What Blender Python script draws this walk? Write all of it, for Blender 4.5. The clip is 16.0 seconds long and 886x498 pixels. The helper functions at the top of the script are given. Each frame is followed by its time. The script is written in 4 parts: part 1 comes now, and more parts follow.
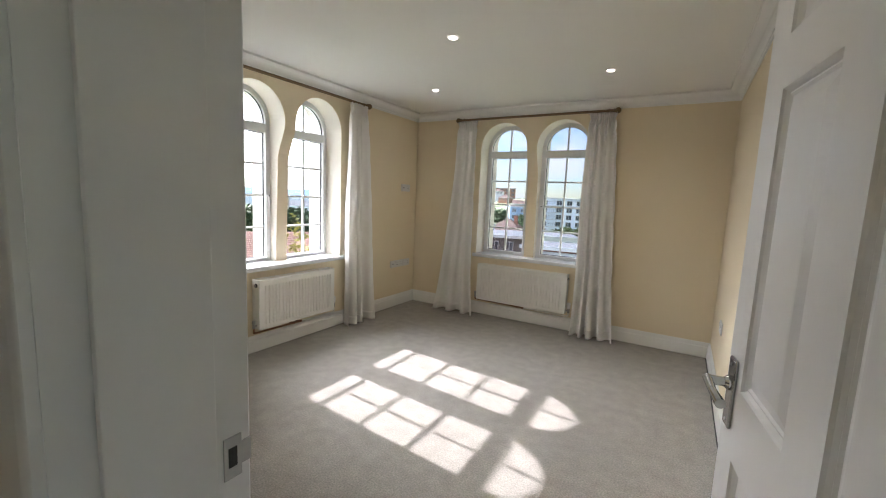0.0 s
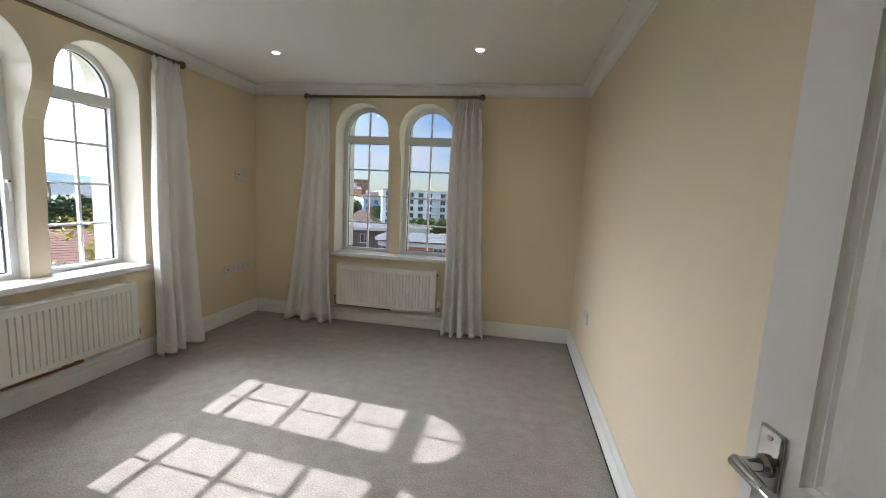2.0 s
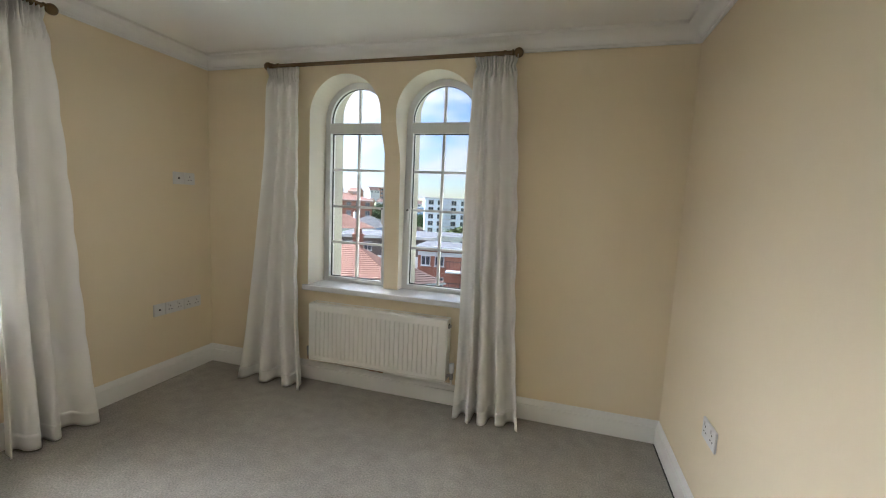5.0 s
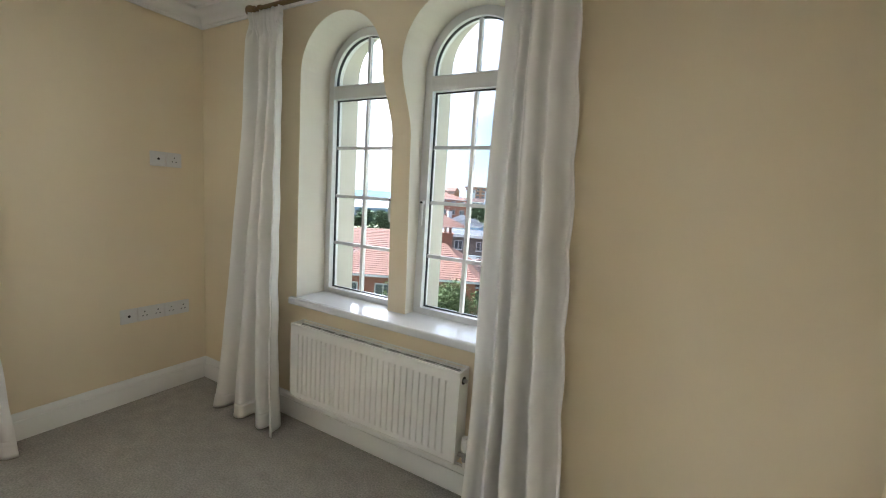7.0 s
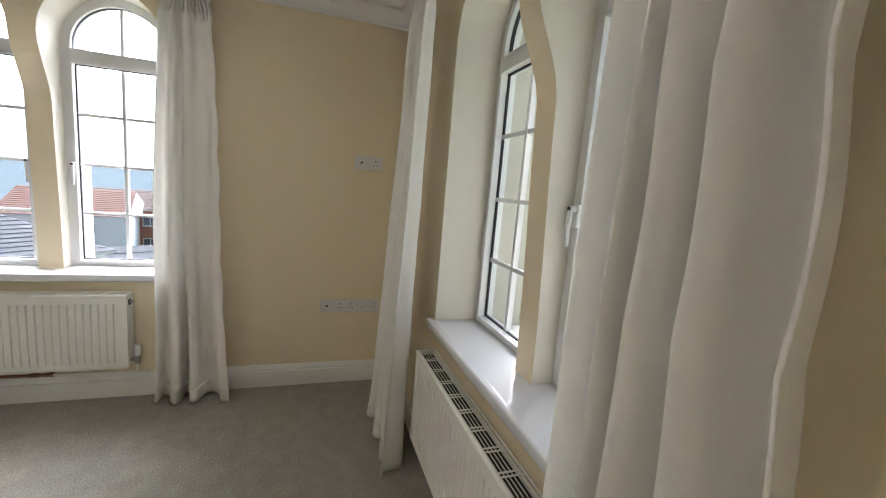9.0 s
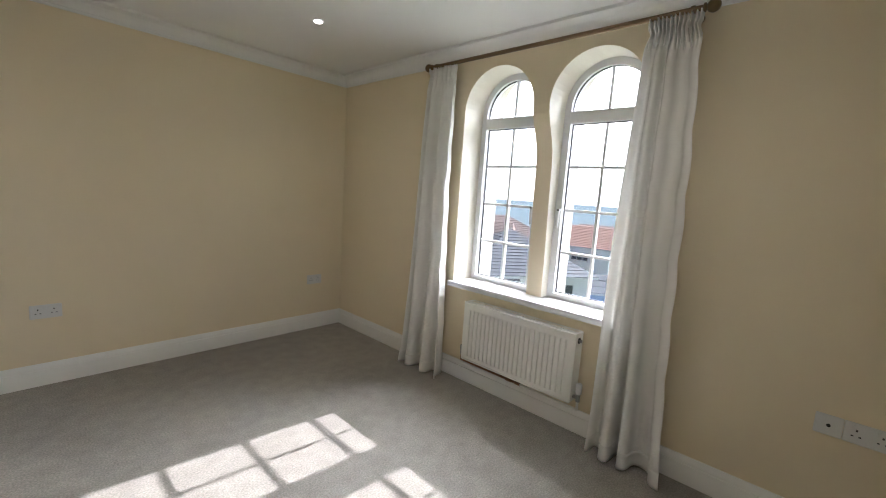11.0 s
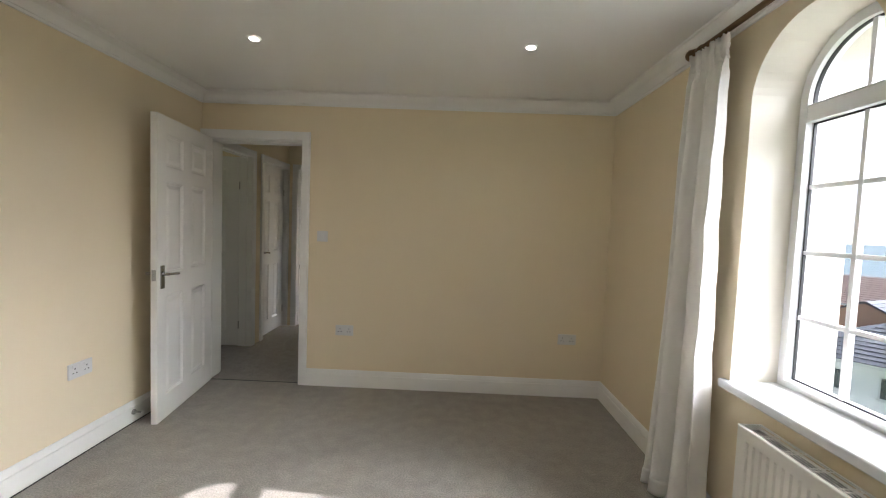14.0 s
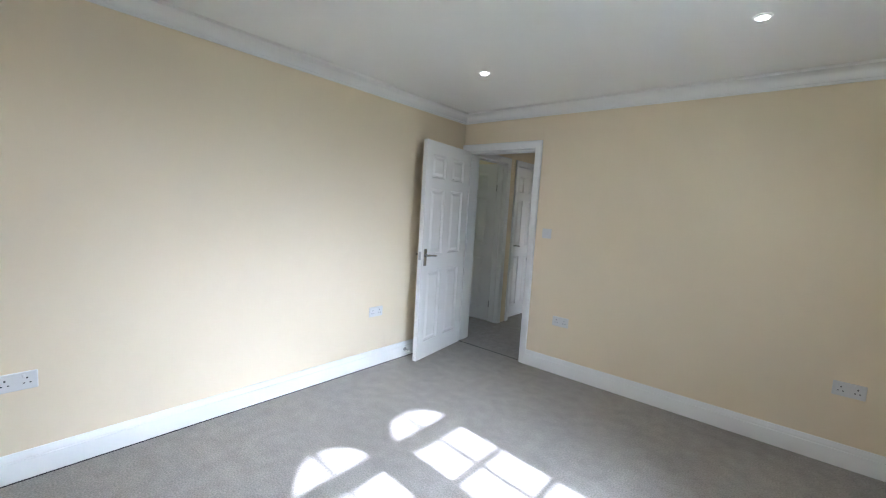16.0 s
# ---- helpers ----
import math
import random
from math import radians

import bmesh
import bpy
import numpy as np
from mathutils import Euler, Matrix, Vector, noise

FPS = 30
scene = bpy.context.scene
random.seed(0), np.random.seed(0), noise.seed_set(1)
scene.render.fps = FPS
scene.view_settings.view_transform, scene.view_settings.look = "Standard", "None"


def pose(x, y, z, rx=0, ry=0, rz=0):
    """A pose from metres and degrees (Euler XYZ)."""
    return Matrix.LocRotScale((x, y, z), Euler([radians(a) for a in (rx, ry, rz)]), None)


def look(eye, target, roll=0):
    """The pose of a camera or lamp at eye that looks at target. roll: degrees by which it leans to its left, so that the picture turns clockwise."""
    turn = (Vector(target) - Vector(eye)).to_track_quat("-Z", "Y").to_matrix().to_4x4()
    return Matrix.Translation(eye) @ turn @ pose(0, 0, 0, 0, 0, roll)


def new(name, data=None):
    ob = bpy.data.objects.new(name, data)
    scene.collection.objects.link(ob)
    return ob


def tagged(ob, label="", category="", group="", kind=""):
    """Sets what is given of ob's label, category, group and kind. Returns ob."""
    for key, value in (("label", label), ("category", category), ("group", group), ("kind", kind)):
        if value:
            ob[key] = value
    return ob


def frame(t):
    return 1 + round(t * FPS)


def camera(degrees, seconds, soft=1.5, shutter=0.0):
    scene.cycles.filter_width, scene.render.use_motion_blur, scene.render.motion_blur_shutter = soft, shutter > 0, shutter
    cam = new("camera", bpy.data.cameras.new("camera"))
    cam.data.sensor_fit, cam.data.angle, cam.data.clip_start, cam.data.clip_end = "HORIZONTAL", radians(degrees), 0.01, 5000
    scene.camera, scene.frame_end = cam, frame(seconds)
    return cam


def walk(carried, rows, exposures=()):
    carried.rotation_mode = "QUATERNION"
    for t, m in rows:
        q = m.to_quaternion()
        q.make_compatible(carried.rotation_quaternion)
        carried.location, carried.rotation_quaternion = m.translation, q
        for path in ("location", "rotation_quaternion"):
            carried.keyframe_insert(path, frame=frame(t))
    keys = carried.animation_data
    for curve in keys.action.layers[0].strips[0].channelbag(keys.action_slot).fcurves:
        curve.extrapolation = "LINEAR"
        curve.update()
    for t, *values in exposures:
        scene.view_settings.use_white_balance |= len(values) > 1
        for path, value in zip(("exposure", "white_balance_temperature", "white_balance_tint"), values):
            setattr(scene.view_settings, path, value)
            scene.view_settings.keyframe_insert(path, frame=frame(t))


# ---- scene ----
# ---- camera ----
cam = camera(95.0, 16.0, soft=1.1)
PATH = [
    (0, (2.976, -0.32, 1.338), (1.97, 1.391, 1.09), 2.5),
    (0.5, (2.851, -0.271, 1.342), (2.21, 1.607, 1.092), 2.7),
    (1, (2.774, -0.174, 1.329), (2.357, 1.766, 1.08), 2.7),
    (1.5, (2.74, -0.023, 1.338), (2.393, 1.928, 1.074), 2.9),
    (2, (2.719, 0.101, 1.33), (2.375, 2.054, 1.074), 2.9),
    (2.5, (2.709, 0.296, 1.329), (2.365, 2.25, 1.079), 3.3),
    (3, (2.659, 0.523, 1.343), (2.304, 2.475, 1.086), 3.2),
    (3.5, (2.639, 0.766, 1.345), (2.249, 2.711, 1.095), 2.7),
    (4, (2.628, 0.978, 1.361), (2.202, 2.918, 1.124), 2.5),
    (6.5, (2.7, 2.196, 1.33), (1.846, 3.988, 1.095), 3.5),
    (7, (2.696, 2.443, 1.322), (1.722, 4.172, 1.072), 3.7),
    (7.5, (2.704, 2.727, 1.319), (1.573, 4.357, 1.062), 4.2),
    (8, (2.681, 2.993, 1.304), (1.324, 4.44, 1.048), 4.7),
    (8.5, (2.639, 3.19, 1.312), (1.027, 4.343, 1.047), 4.9),
    (9, (2.628, 3.422, 1.316), (0.751, 4.053, 1.029), 4.7),
    (9.5, (2.608, 3.508, 1.341), (0.632, 3.595, 1.042), 4.1),
    (10, (2.536, 3.482, 1.345), (0.614, 3.008, 1.053), 3.5),
    (10.2, (2.477, 3.487, 1.342), (0.614, 2.814, 1.059), 3.5),
    (12.3, (1.953, 3.238, 1.362), (1.219, 1.392, 1.13), 3.0),
    (12.5, (1.912, 3.239, 1.346), (1.246, 1.364, 1.141), 2.6),
    (13, (1.701, 3.258, 1.351), (1.301, 1.305, 1.194), 1.8),
    (13.5, (1.456, 3.314, 1.363), (1.252, 1.329, 1.232), 1.7),
    (14, (1.259, 3.268, 1.345), (1.296, 1.271, 1.235), 2.2),
    (14.5, (1.114, 3.218, 1.363), (1.442, 1.249, 1.248), 2.7),
    (15, (0.941, 3.21, 1.355), (1.644, 1.343, 1.22), 3.1),
    (15.5, (0.794, 3.27, 1.382), (1.812, 1.557, 1.217), 3.6),
    (16, (0.663, 3.36, 1.39), (1.947, 1.839, 1.195), 3.5),
]
EXPOSURES = [(0.0, 1.7, 6100, 17), (2.0, 1.3, 6030, 15), (4.2, 1.55, 6030, 15), (7.0, 1.85, 5850, 13), (8.5, 1.79, 5900, 15), (9.5, 1.53, 6150, 17), (10.2, 1.47, 5900, 15), (13.0, 1.59, 6250, 18), (15.0, 1.85, 5720, 15), (16.0, 2.21, 5170, 16)]
walk(cam, [(t, look(eye, target, roll)) for t, eye, target, roll in PATH], EXPOSURES)

# ---- world and sun ----
GLARE = 64.0
SUN_WAY = (1.0, -0.090, -0.764)
world = bpy.data.worlds.new("world")
scene.world = world
world.use_nodes = True
wn, wl = world.node_tree.nodes, world.node_tree.links
sky = wn.new("ShaderNodeTexSky")
sky.sky_type, sky.sun_disc = "NISHITA", False
sky.sun_elevation, sky.sun_rotation = radians(37.6), radians(-84)
sky.air_density, sky.dust_density, sky.ozone_density = 1.0, 0.4, 1.2
coord = wn.new("ShaderNodeTexCoord")
cmap = wn.new("ShaderNodeMapping")
cmap.inputs["Scale"].default_value = (1.6, 1.6, 4.2)
cmap.inputs["Location"].default_value = (0.35, 0.2, 0.1)
cloud = wn.new("ShaderNodeTexNoise")
cloud.inputs["Scale"].default_value, cloud.inputs["Detail"].default_value, cloud.inputs["Roughness"].default_value = 4.2, 7, 0.55
ramp = wn.new("ShaderNodeValToRGB")
ramp.color_ramp.elements[0].position, ramp.color_ramp.elements[1].position = 0.42, 0.64
mixc = wn.new("ShaderNodeMix")
mixc.data_type = "RGBA"
mixc.inputs["B"].default_value = (1.95, 2.1, 2.35, 1)
wl.new(coord.outputs["Generated"], cmap.inputs["Vector"])
wl.new(cmap.outputs["Vector"], cloud.inputs["Vector"])
wl.new(cloud.outputs["Fac"], ramp.inputs["Fac"])
wl.new(ramp.outputs["Color"], mixc.inputs["Factor"])
thin = wn.new("ShaderNodeVectorMath")
thin.operation = "MULTIPLY"
thin.inputs[1].default_value = (0.29, 0.325, 0.375)
wl.new(sky.outputs["Color"], thin.inputs[0])
wl.new(thin.outputs["Vector"], mixc.inputs["A"])
# thin cloud scatters the sun forward: the sky brightens smoothly towards it
toward = wn.new("ShaderNodeVectorMath")
toward.operation = "DOT_PRODUCT"
toward.inputs[1].default_value = Vector((-SUN_WAY[0], -SUN_WAY[1], -SUN_WAY[2])).normalized()
wl.new(coord.outputs["Generated"], toward.inputs[0])
up = wn.new("ShaderNodeMath")
up.operation = "MAXIMUM"
up.inputs[1].default_value = 0.0
wl.new(toward.outputs["Value"], up.inputs[0])
power = wn.new("ShaderNodeMath")
power.operation = "POWER"
power.inputs[1].default_value = 7.0
wl.new(up.outputs[0], power.inputs[0])
glow = wn.new("ShaderNodeVectorMath")
glow.operation = "MULTIPLY_ADD"
glow.inputs[1].default_value = (1.95 * GLARE, 2.0 * GLARE, 2.0 * GLARE)
wl.new(power.outputs[0], glow.inputs[0])
wl.new(mixc.outputs["Result"], glow.inputs[2])
wl.new(glow.outputs["Vector"], wn["Background"].inputs["Color"])
wn["Background"].inputs["Strength"].default_value = 0.145

sun = new("sun", bpy.data.lights.new("sun", "SUN"))
sun.data.energy, sun.data.angle, sun.data.color = 3.5, radians(0.6), (1.0, 0.975, 0.94)
sun.matrix_world = look((0, 0, 30), (SUN_WAY[0], SUN_WAY[1], 30 + SUN_WAY[2]))
LAMP_POWER = 2.0

# ---- materials ----
def material(name, color, rough=0.5, metal=0.0, var=0.06, scale=3.0, grain=0.04, gscale=120.0, bump=0.1, depth=0.002, rnd=0.0, spec=0.5, stretch=(1, 1, 1)):
    """A painted, woven or cast surface: colour with blotches at one scale and grain at another, and a fine relief."""
    m = bpy.data.materials.new(name)
    m.use_nodes = True
    n, l = m.node_tree.nodes, m.node_tree.links
    b = n["Principled BSDF"]
    b.inputs["Roughness"].default_value, b.inputs["Metallic"].default_value = rough, metal
    b.inputs["Specular IOR Level"].default_value = spec
    tc = n.new("ShaderNodeTexCoord")
    mp = n.new("ShaderNodeMapping")
    mp.inputs["Scale"].default_value = stretch
    l.new(tc.outputs["Object"], mp.inputs["Vector"])
    big, fine = n.new("ShaderNodeTexNoise"), n.new("ShaderNodeTexNoise")
    big.inputs["Scale"].default_value, big.inputs["Detail"].default_value = scale, 4
    fine.inputs["Scale"].default_value, fine.inputs["Detail"].default_value = gscale, 3
    for t in (big, fine):
        l.new(mp.outputs["Vector"], t.inputs["Vector"])
    def scaled(sock, amount):
        k = n.new("ShaderNodeMath")
        k.operation = "MULTIPLY_ADD"
        k.inputs[1].default_value, k.inputs[2].default_value = 2 * amount, 1 - amount
        l.new(sock, k.inputs[0])
        return k.outputs[0]
    total = n.new("ShaderNodeMath")
    total.operation = "MULTIPLY"
    l.new(scaled(big.outputs["Fac"], var), total.inputs[0])
    l.new(scaled(fine.outputs["Fac"], grain), total.inputs[1])
    out = total.outputs[0]
    if rnd:
        oi = n.new("ShaderNodeObjectInfo")
        k = n.new("ShaderNodeMath")
        k.operation = "MULTIPLY"
        l.new(out, k.inputs[0])
        l.new(scaled(oi.outputs["Random"], rnd), k.inputs[1])
        out = k.outputs[0]
    vm = n.new("ShaderNodeVectorMath")
    vm.operation = "SCALE"
    vm.inputs[0].default_value = color
    l.new(out, vm.inputs["Scale"])
    l.new(vm.outputs["Vector"], b.inputs["Base Color"])
    if bump:
        bp = n.new("ShaderNodeBump")
        bp.inputs["Strength"].default_value, bp.inputs["Distance"].default_value = bump, depth
        l.new(fine.outputs["Fac"], bp.inputs["Height"])
        l.new(bp.outputs["Normal"], b.inputs["Normal"])
    return m


def glowing(name, color, strength):
    m = bpy.data.materials.new(name)
    m.use_nodes = True
    b = m.node_tree.nodes["Principled BSDF"]
    b.inputs["Base Color"].default_value = (0.9, 0.9, 0.9, 1)
    b.inputs["Emission Color"].default_value, b.inputs["Emission Strength"].default_value = (*color, 1), strength
    return m


def clear_glass(name):
    m = bpy.data.materials.new(name)
    m.use_nodes = True
    n, l = m.node_tree.nodes, m.node_tree.links
    n.remove(n["Principled BSDF"])
    tr, gl, lw, pw, mx = (n.new("ShaderNode" + k) for k in ("BsdfTransparent", "BsdfGlossy", "LayerWeight", "Math", "MixShader"))
    tr.inputs["Color"].default_value = (0.97, 0.98, 0.98, 1)
    gl.inputs["Roughness"].default_value = 0.01
    lw.inputs["Blend"].default_value = 0.5
    pw.operation = "MULTIPLY_ADD"
    cube = n.new("ShaderNodeMath")
    cube.operation, cube.inputs[1].default_value = "POWER", 4.0
    pw.inputs[1].default_value, pw.inputs[2].default_value = 0.5, 0.02
    l.new(lw.outputs["Facing"], cube.inputs[0])
    l.new(cube.outputs[0], pw.inputs[0])
    l.new(pw.outputs[0], mx.inputs[0])
    l.new(tr.outputs[0], mx.inputs[1])
    l.new(gl.outputs[0], mx.inputs[2])
    l.new(mx.outputs[0], n["Material Output"].inputs["Surface"])
    return m


def cloth(name, color):
    m = material(name, color, 0.9, var=0.05, scale=6, grain=0.07, gscale=420, bump=0.35, depth=0.001, spec=0.15, stretch=(1, 1, 0.5))
    n, l = m.node_tree.nodes, m.node_tree.links
    tl, mx = n.new("ShaderNodeBsdfTranslucent"), n.new("ShaderNodeMixShader")
    tl.inputs["Color"].default_value = (*color, 1)
    mx.inputs[0].default_value = 0.36
    l.new(n["Principled BSDF"].outputs[0], mx.inputs[1])
    l.new(tl.outputs[0], mx.inputs[2])
    l.new(mx.outputs[0], n["Material Output"].inputs["Surface"])
    return m


def carpet_material():
    m = material("carpet", (0.315, 0.29, 0.254), 0.97, var=0.24, scale=12.0, grain=0.6, gscale=120, bump=0.7, depth=0.004, spec=0.05)
    n, l = m.node_tree.nodes, m.node_tree.links
    b = n["Principled BSDF"]
    b.inputs["Sheen Weight"].default_value, b.inputs["Sheen Roughness"].default_value = 0.12, 0.6
    return m


CREAM = material("cream_wall_paint", (0.80, 0.686, 0.490), 0.62, var=0.03, scale=1.4, grain=0.015, gscale=260, bump=0.06, depth=0.001, spec=0.35)
REVEAL = material("pale_cream_plaster", (0.79, 0.745, 0.645), 0.6, var=0.03, scale=3, grain=0.015, gscale=240, bump=0.08, depth=0.001, spec=0.3)
CEILING = material("white_ceiling_paint", (0.82, 0.81, 0.78), 0.75, var=0.02, scale=1.1, grain=0.012, gscale=240, bump=0.06, depth=0.001, spec=0.25)
GLOSS = material("white_gloss_paint", (0.83, 0.82, 0.78), 0.28, var=0.03, scale=4, grain=0.01, gscale=90, bump=0.04, depth=0.001)
DOORWHITE = material("white_door_paint", (0.80, 0.785, 0.75), 0.36, var=0.03, scale=3, grain=0.02, gscale=160, bump=0.10, depth=0.001, stretch=(3, 3, 0.25))
SILLWHITE = material("glossy_white_sill", (0.78, 0.78, 0.79), 0.12, var=0.02, scale=5, grain=0.008, gscale=60, bump=0.02, depth=0.001)
UPVC = material("white_window_plastic", (0.74, 0.74, 0.735), 0.3, var=0.02, scale=5, grain=0.01, gscale=80, bump=0.0)
GASKET = material("black_rubber", (0.015, 0.015, 0.016), 0.6, var=0.1, bump=0.0)
PLATE = material("white_moulded_plastic", (0.80, 0.79, 0.77), 0.32, var=0.02, bump=0.0)
SOCKET = material("grey_white_socket_plastic", (0.70, 0.685, 0.655), 0.35, var=0.02, bump=0.0)
DARK = material("dark_slot", (0.02, 0.02, 0.02), 0.7, var=0.1, bump=0.0)
CHROME = material("polished_chrome", (0.46, 0.46, 0.46), 0.10, 1.0, var=0.05, scale=20, grain=0.03, bump=0.0)
STEEL = material("satin_steel", (0.42, 0.41, 0.39), 0.32, 1.0, var=0.08, scale=30, bump=0.0)
BRONZE = material("antique_bronze", (0.20, 0.135, 0.075), 0.38, 0.9, var=0.2, scale=25, grain=0.1, gscale=200, bump=0.1, depth=0.001)
COPPER = material("tarnished_copper", (0.32, 0.17, 0.10), 0.45, 0.8, var=0.3, scale=40, bump=0.0)
RADIATOR = material("cream_white_enamel", (0.80, 0.785, 0.72), 0.33, var=0.03, scale=4, grain=0.012, gscale=90, bump=0.03, depth=0.001)
CURTAIN = cloth("off_white_linen", (0.95, 0.935, 0.90))
CARPET = carpet_material()
GLASS = clear_glass("window_glass")
LENS = glowing("lamp_lens", (1.0, 0.95, 0.86), 9.0)
RENDERED = material("white_exterior_render", (0.50, 0.47, 0.405), 0.85, var=0.08, scale=2, grain=0.05, gscale=60, bump=0.3, depth=0.004)

SLATE = material("dark_slate_tile", (0.032, 0.035, 0.043), 0.6, var=0.25, scale=1.2, grain=0.2, gscale=14, bump=0.3, depth=0.02, spec=0.05)
REDTILE = material("red_clay_tile", (0.135, 0.075, 0.06), 0.75, var=0.25, scale=0.8, grain=0.25, gscale=9, bump=0.4, depth=0.03, spec=0.05)
BROWNTILE = material("brown_concrete_tile", (0.072, 0.05, 0.045), 0.75, var=0.25, scale=0.8, grain=0.2, gscale=9, bump=0.4, depth=0.03, spec=0.05)
GREYROOF = material("grey_flat_roof_felt", (0.055, 0.058, 0.066), 0.8, var=0.2, scale=0.7, grain=0.1, gscale=8, bump=0.2, depth=0.02, spec=0.05)
BRICK = material("red_brick_wall", (0.21, 0.095, 0.07), 0.85, var=0.2, scale=0.9, grain=0.3, gscale=11, bump=0.3, depth=0.02, spec=0.05)
ORANGEBRICK = material("orange_brick_wall", (0.27, 0.15, 0.10), 0.85, var=0.2, scale=0.6, grain=0.25, gscale=8, bump=0.2, depth=0.02, spec=0.05)
WHITEWALL = material("white_painted_render", (0.52, 0.55, 0.59), 0.8, var=0.1, scale=0.5, grain=0.05, gscale=8, bump=0.1, depth=0.02, spec=0.05)
BLUEWALL = material("pale_blue_cladding", (0.24, 0.33, 0.48), 0.7, var=0.1, scale=0.5, grain=0.05, gscale=8, bump=0.1, depth=0.02, spec=0.05)
DARKPANE = material("dark_window_pane", (0.035, 0.045, 0.06), 0.12, var=0.3, scale=0.6, bump=0.0)
TRIMWHITE = material("white_outdoor_trim", (0.42, 0.44, 0.47), 0.5, var=0.06, bump=0.0, spec=0.05)
BARK = material("grey_brown_bark", (0.12, 0.09, 0.065), 0.9, var=0.3, scale=6, grain=0.3, gscale=40, bump=0.6, depth=0.02)
LEAF = material("mid_green_leaves", (0.06, 0.082, 0.032), 0.6, var=0.5, scale=1.3, grain=0.3, gscale=9, bump=0.0, spec=0.05)
DARKLEAF = material("dark_green_leaves", (0.04, 0.065, 0.03), 0.65, var=0.5, scale=0.5, grain=0.3, gscale=5, bump=0.0, spec=0.05)
YELLOWLEAF = material("yellowing_leaves", (0.24, 0.22, 0.05), 0.6, var=0.6, scale=3, grain=0.3, gscale=20, bump=0.0, spec=0.05)
GROUND = material("gardens_and_paving", (0.12, 0.135, 0.085), 0.9, var=0.7, scale=0.06, grain=0.4, gscale=0.6, bump=0.3, depth=0.1, spec=0.05)
SEA = material("pale_sea", (0.06, 0.075, 0.083), 0.6, var=0.15, scale=0.01, grain=0.1, gscale=0.2, bump=0.25, depth=0.3, spec=0.0)
# far land: the haze of distance is put into its blue base colour
FARLAND = material("haze_tinted_far_land", (0.11, 0.16, 0.24), 0.95, var=0.15, scale=0.004, grain=0.1, gscale=0.05, bump=0.0, spec=0.05)
TILEHUNG = material("grey_brown_hung_tiles", (0.10, 0.088, 0.084), 0.8, var=0.2, scale=0.8, grain=0.2, gscale=9, bump=0.3, depth=0.02, spec=0.05)
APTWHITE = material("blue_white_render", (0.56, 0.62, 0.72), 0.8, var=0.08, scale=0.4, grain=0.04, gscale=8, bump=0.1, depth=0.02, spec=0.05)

# ---- helpers of this scene ----
W, D, H = 3.292, 3.995, 2.35
NORTH, WEST = pose(0, D, 0), pose(0, 0, 0, 0, 0, 90)     # local x along the wall, local y outward


def mesh(name, bm, mat, smooth=False):
    bmesh.ops.recalc_face_normals(bm, faces=bm.faces)
    me = bpy.data.meshes.new(name)
    bm.to_mesh(me)
    bm.free()
    me.materials.append(mat)
    if smooth:
        for p in me.polygons:
            p.use_smooth = True
        me.set_sharp_from_angle(angle=radians(38))
    return me


def part(name, bm, mat, parent, label="", smooth=False, at=None):
    ob = new(name, mesh(name, bm, mat, smooth))
    ob.parent = parent
    if at is not None:
        ob.matrix_basis = at
    return tagged(ob, label) if label else ob


def thing(name, at, label, category, group="", kind=""):
    ob = new(name)
    ob.empty_display_size = 0.05
    ob.matrix_basis = at
    return tagged(ob, label, category, group, kind)


def structure(name, bm, mat, label, category, at=None, smooth=False):
    ob = new(name, mesh(name, bm, mat, smooth))
    if at is not None:
        ob.matrix_basis = at
    return tagged(ob, label, category, "", "structure")


def box(bm, x0, x1, y0, y1, z0, z1, bevel=0.0, seg=2):
    vs = [bm.verts.new((x, y, z)) for x in (x0, x1) for y in (y0, y1) for z in (z0, z1)]
    fs = [bm.faces.new([vs[i] for i in f]) for f in ((0, 1, 3, 2), (4, 6, 7, 5), (0, 4, 5, 1), (2, 3, 7, 6), (0, 2, 6, 4), (1, 5, 7, 3))]
    if bevel:
        es = {e for f in fs for e in f.edges}
        bmesh.ops.bevel(bm, geom=list(es), offset=bevel, segments=seg, affect="EDGES", profile=0.5)


def boxes(*rows):
    bm = bmesh.new()
    for r in rows:
        box(bm, *r)
    return bm


def rod(bm, a, b, r, n=16, r2=None):
    a, b = Vector(a), Vector(b)
    m = Matrix.Translation((a + b) / 2) @ (b - a).to_track_quat("Z", "Y").to_matrix().to_4x4()
    bmesh.ops.create_cone(bm, cap_ends=True, segments=n, radius1=r, radius2=r if r2 is None else r2, depth=(b - a).length, matrix=m)


def turned(bm, profile, m=Matrix(), n=20):
    """A turned body: (radius, height) rows about local z."""
    rings = [[bm.verts.new(m @ Vector((r * math.cos(2 * math.pi * k / n), r * math.sin(2 * math.pi * k / n), z))) for k in range(n)] for r, z in profile]
    for p, q in zip(rings, rings[1:]):
        for k in range(n):
            bm.faces.new((p[k], p[(k + 1) % n], q[(k + 1) % n], q[k]))
    bm.faces.new(rings[0][::-1])
    bm.faces.new(rings[-1])


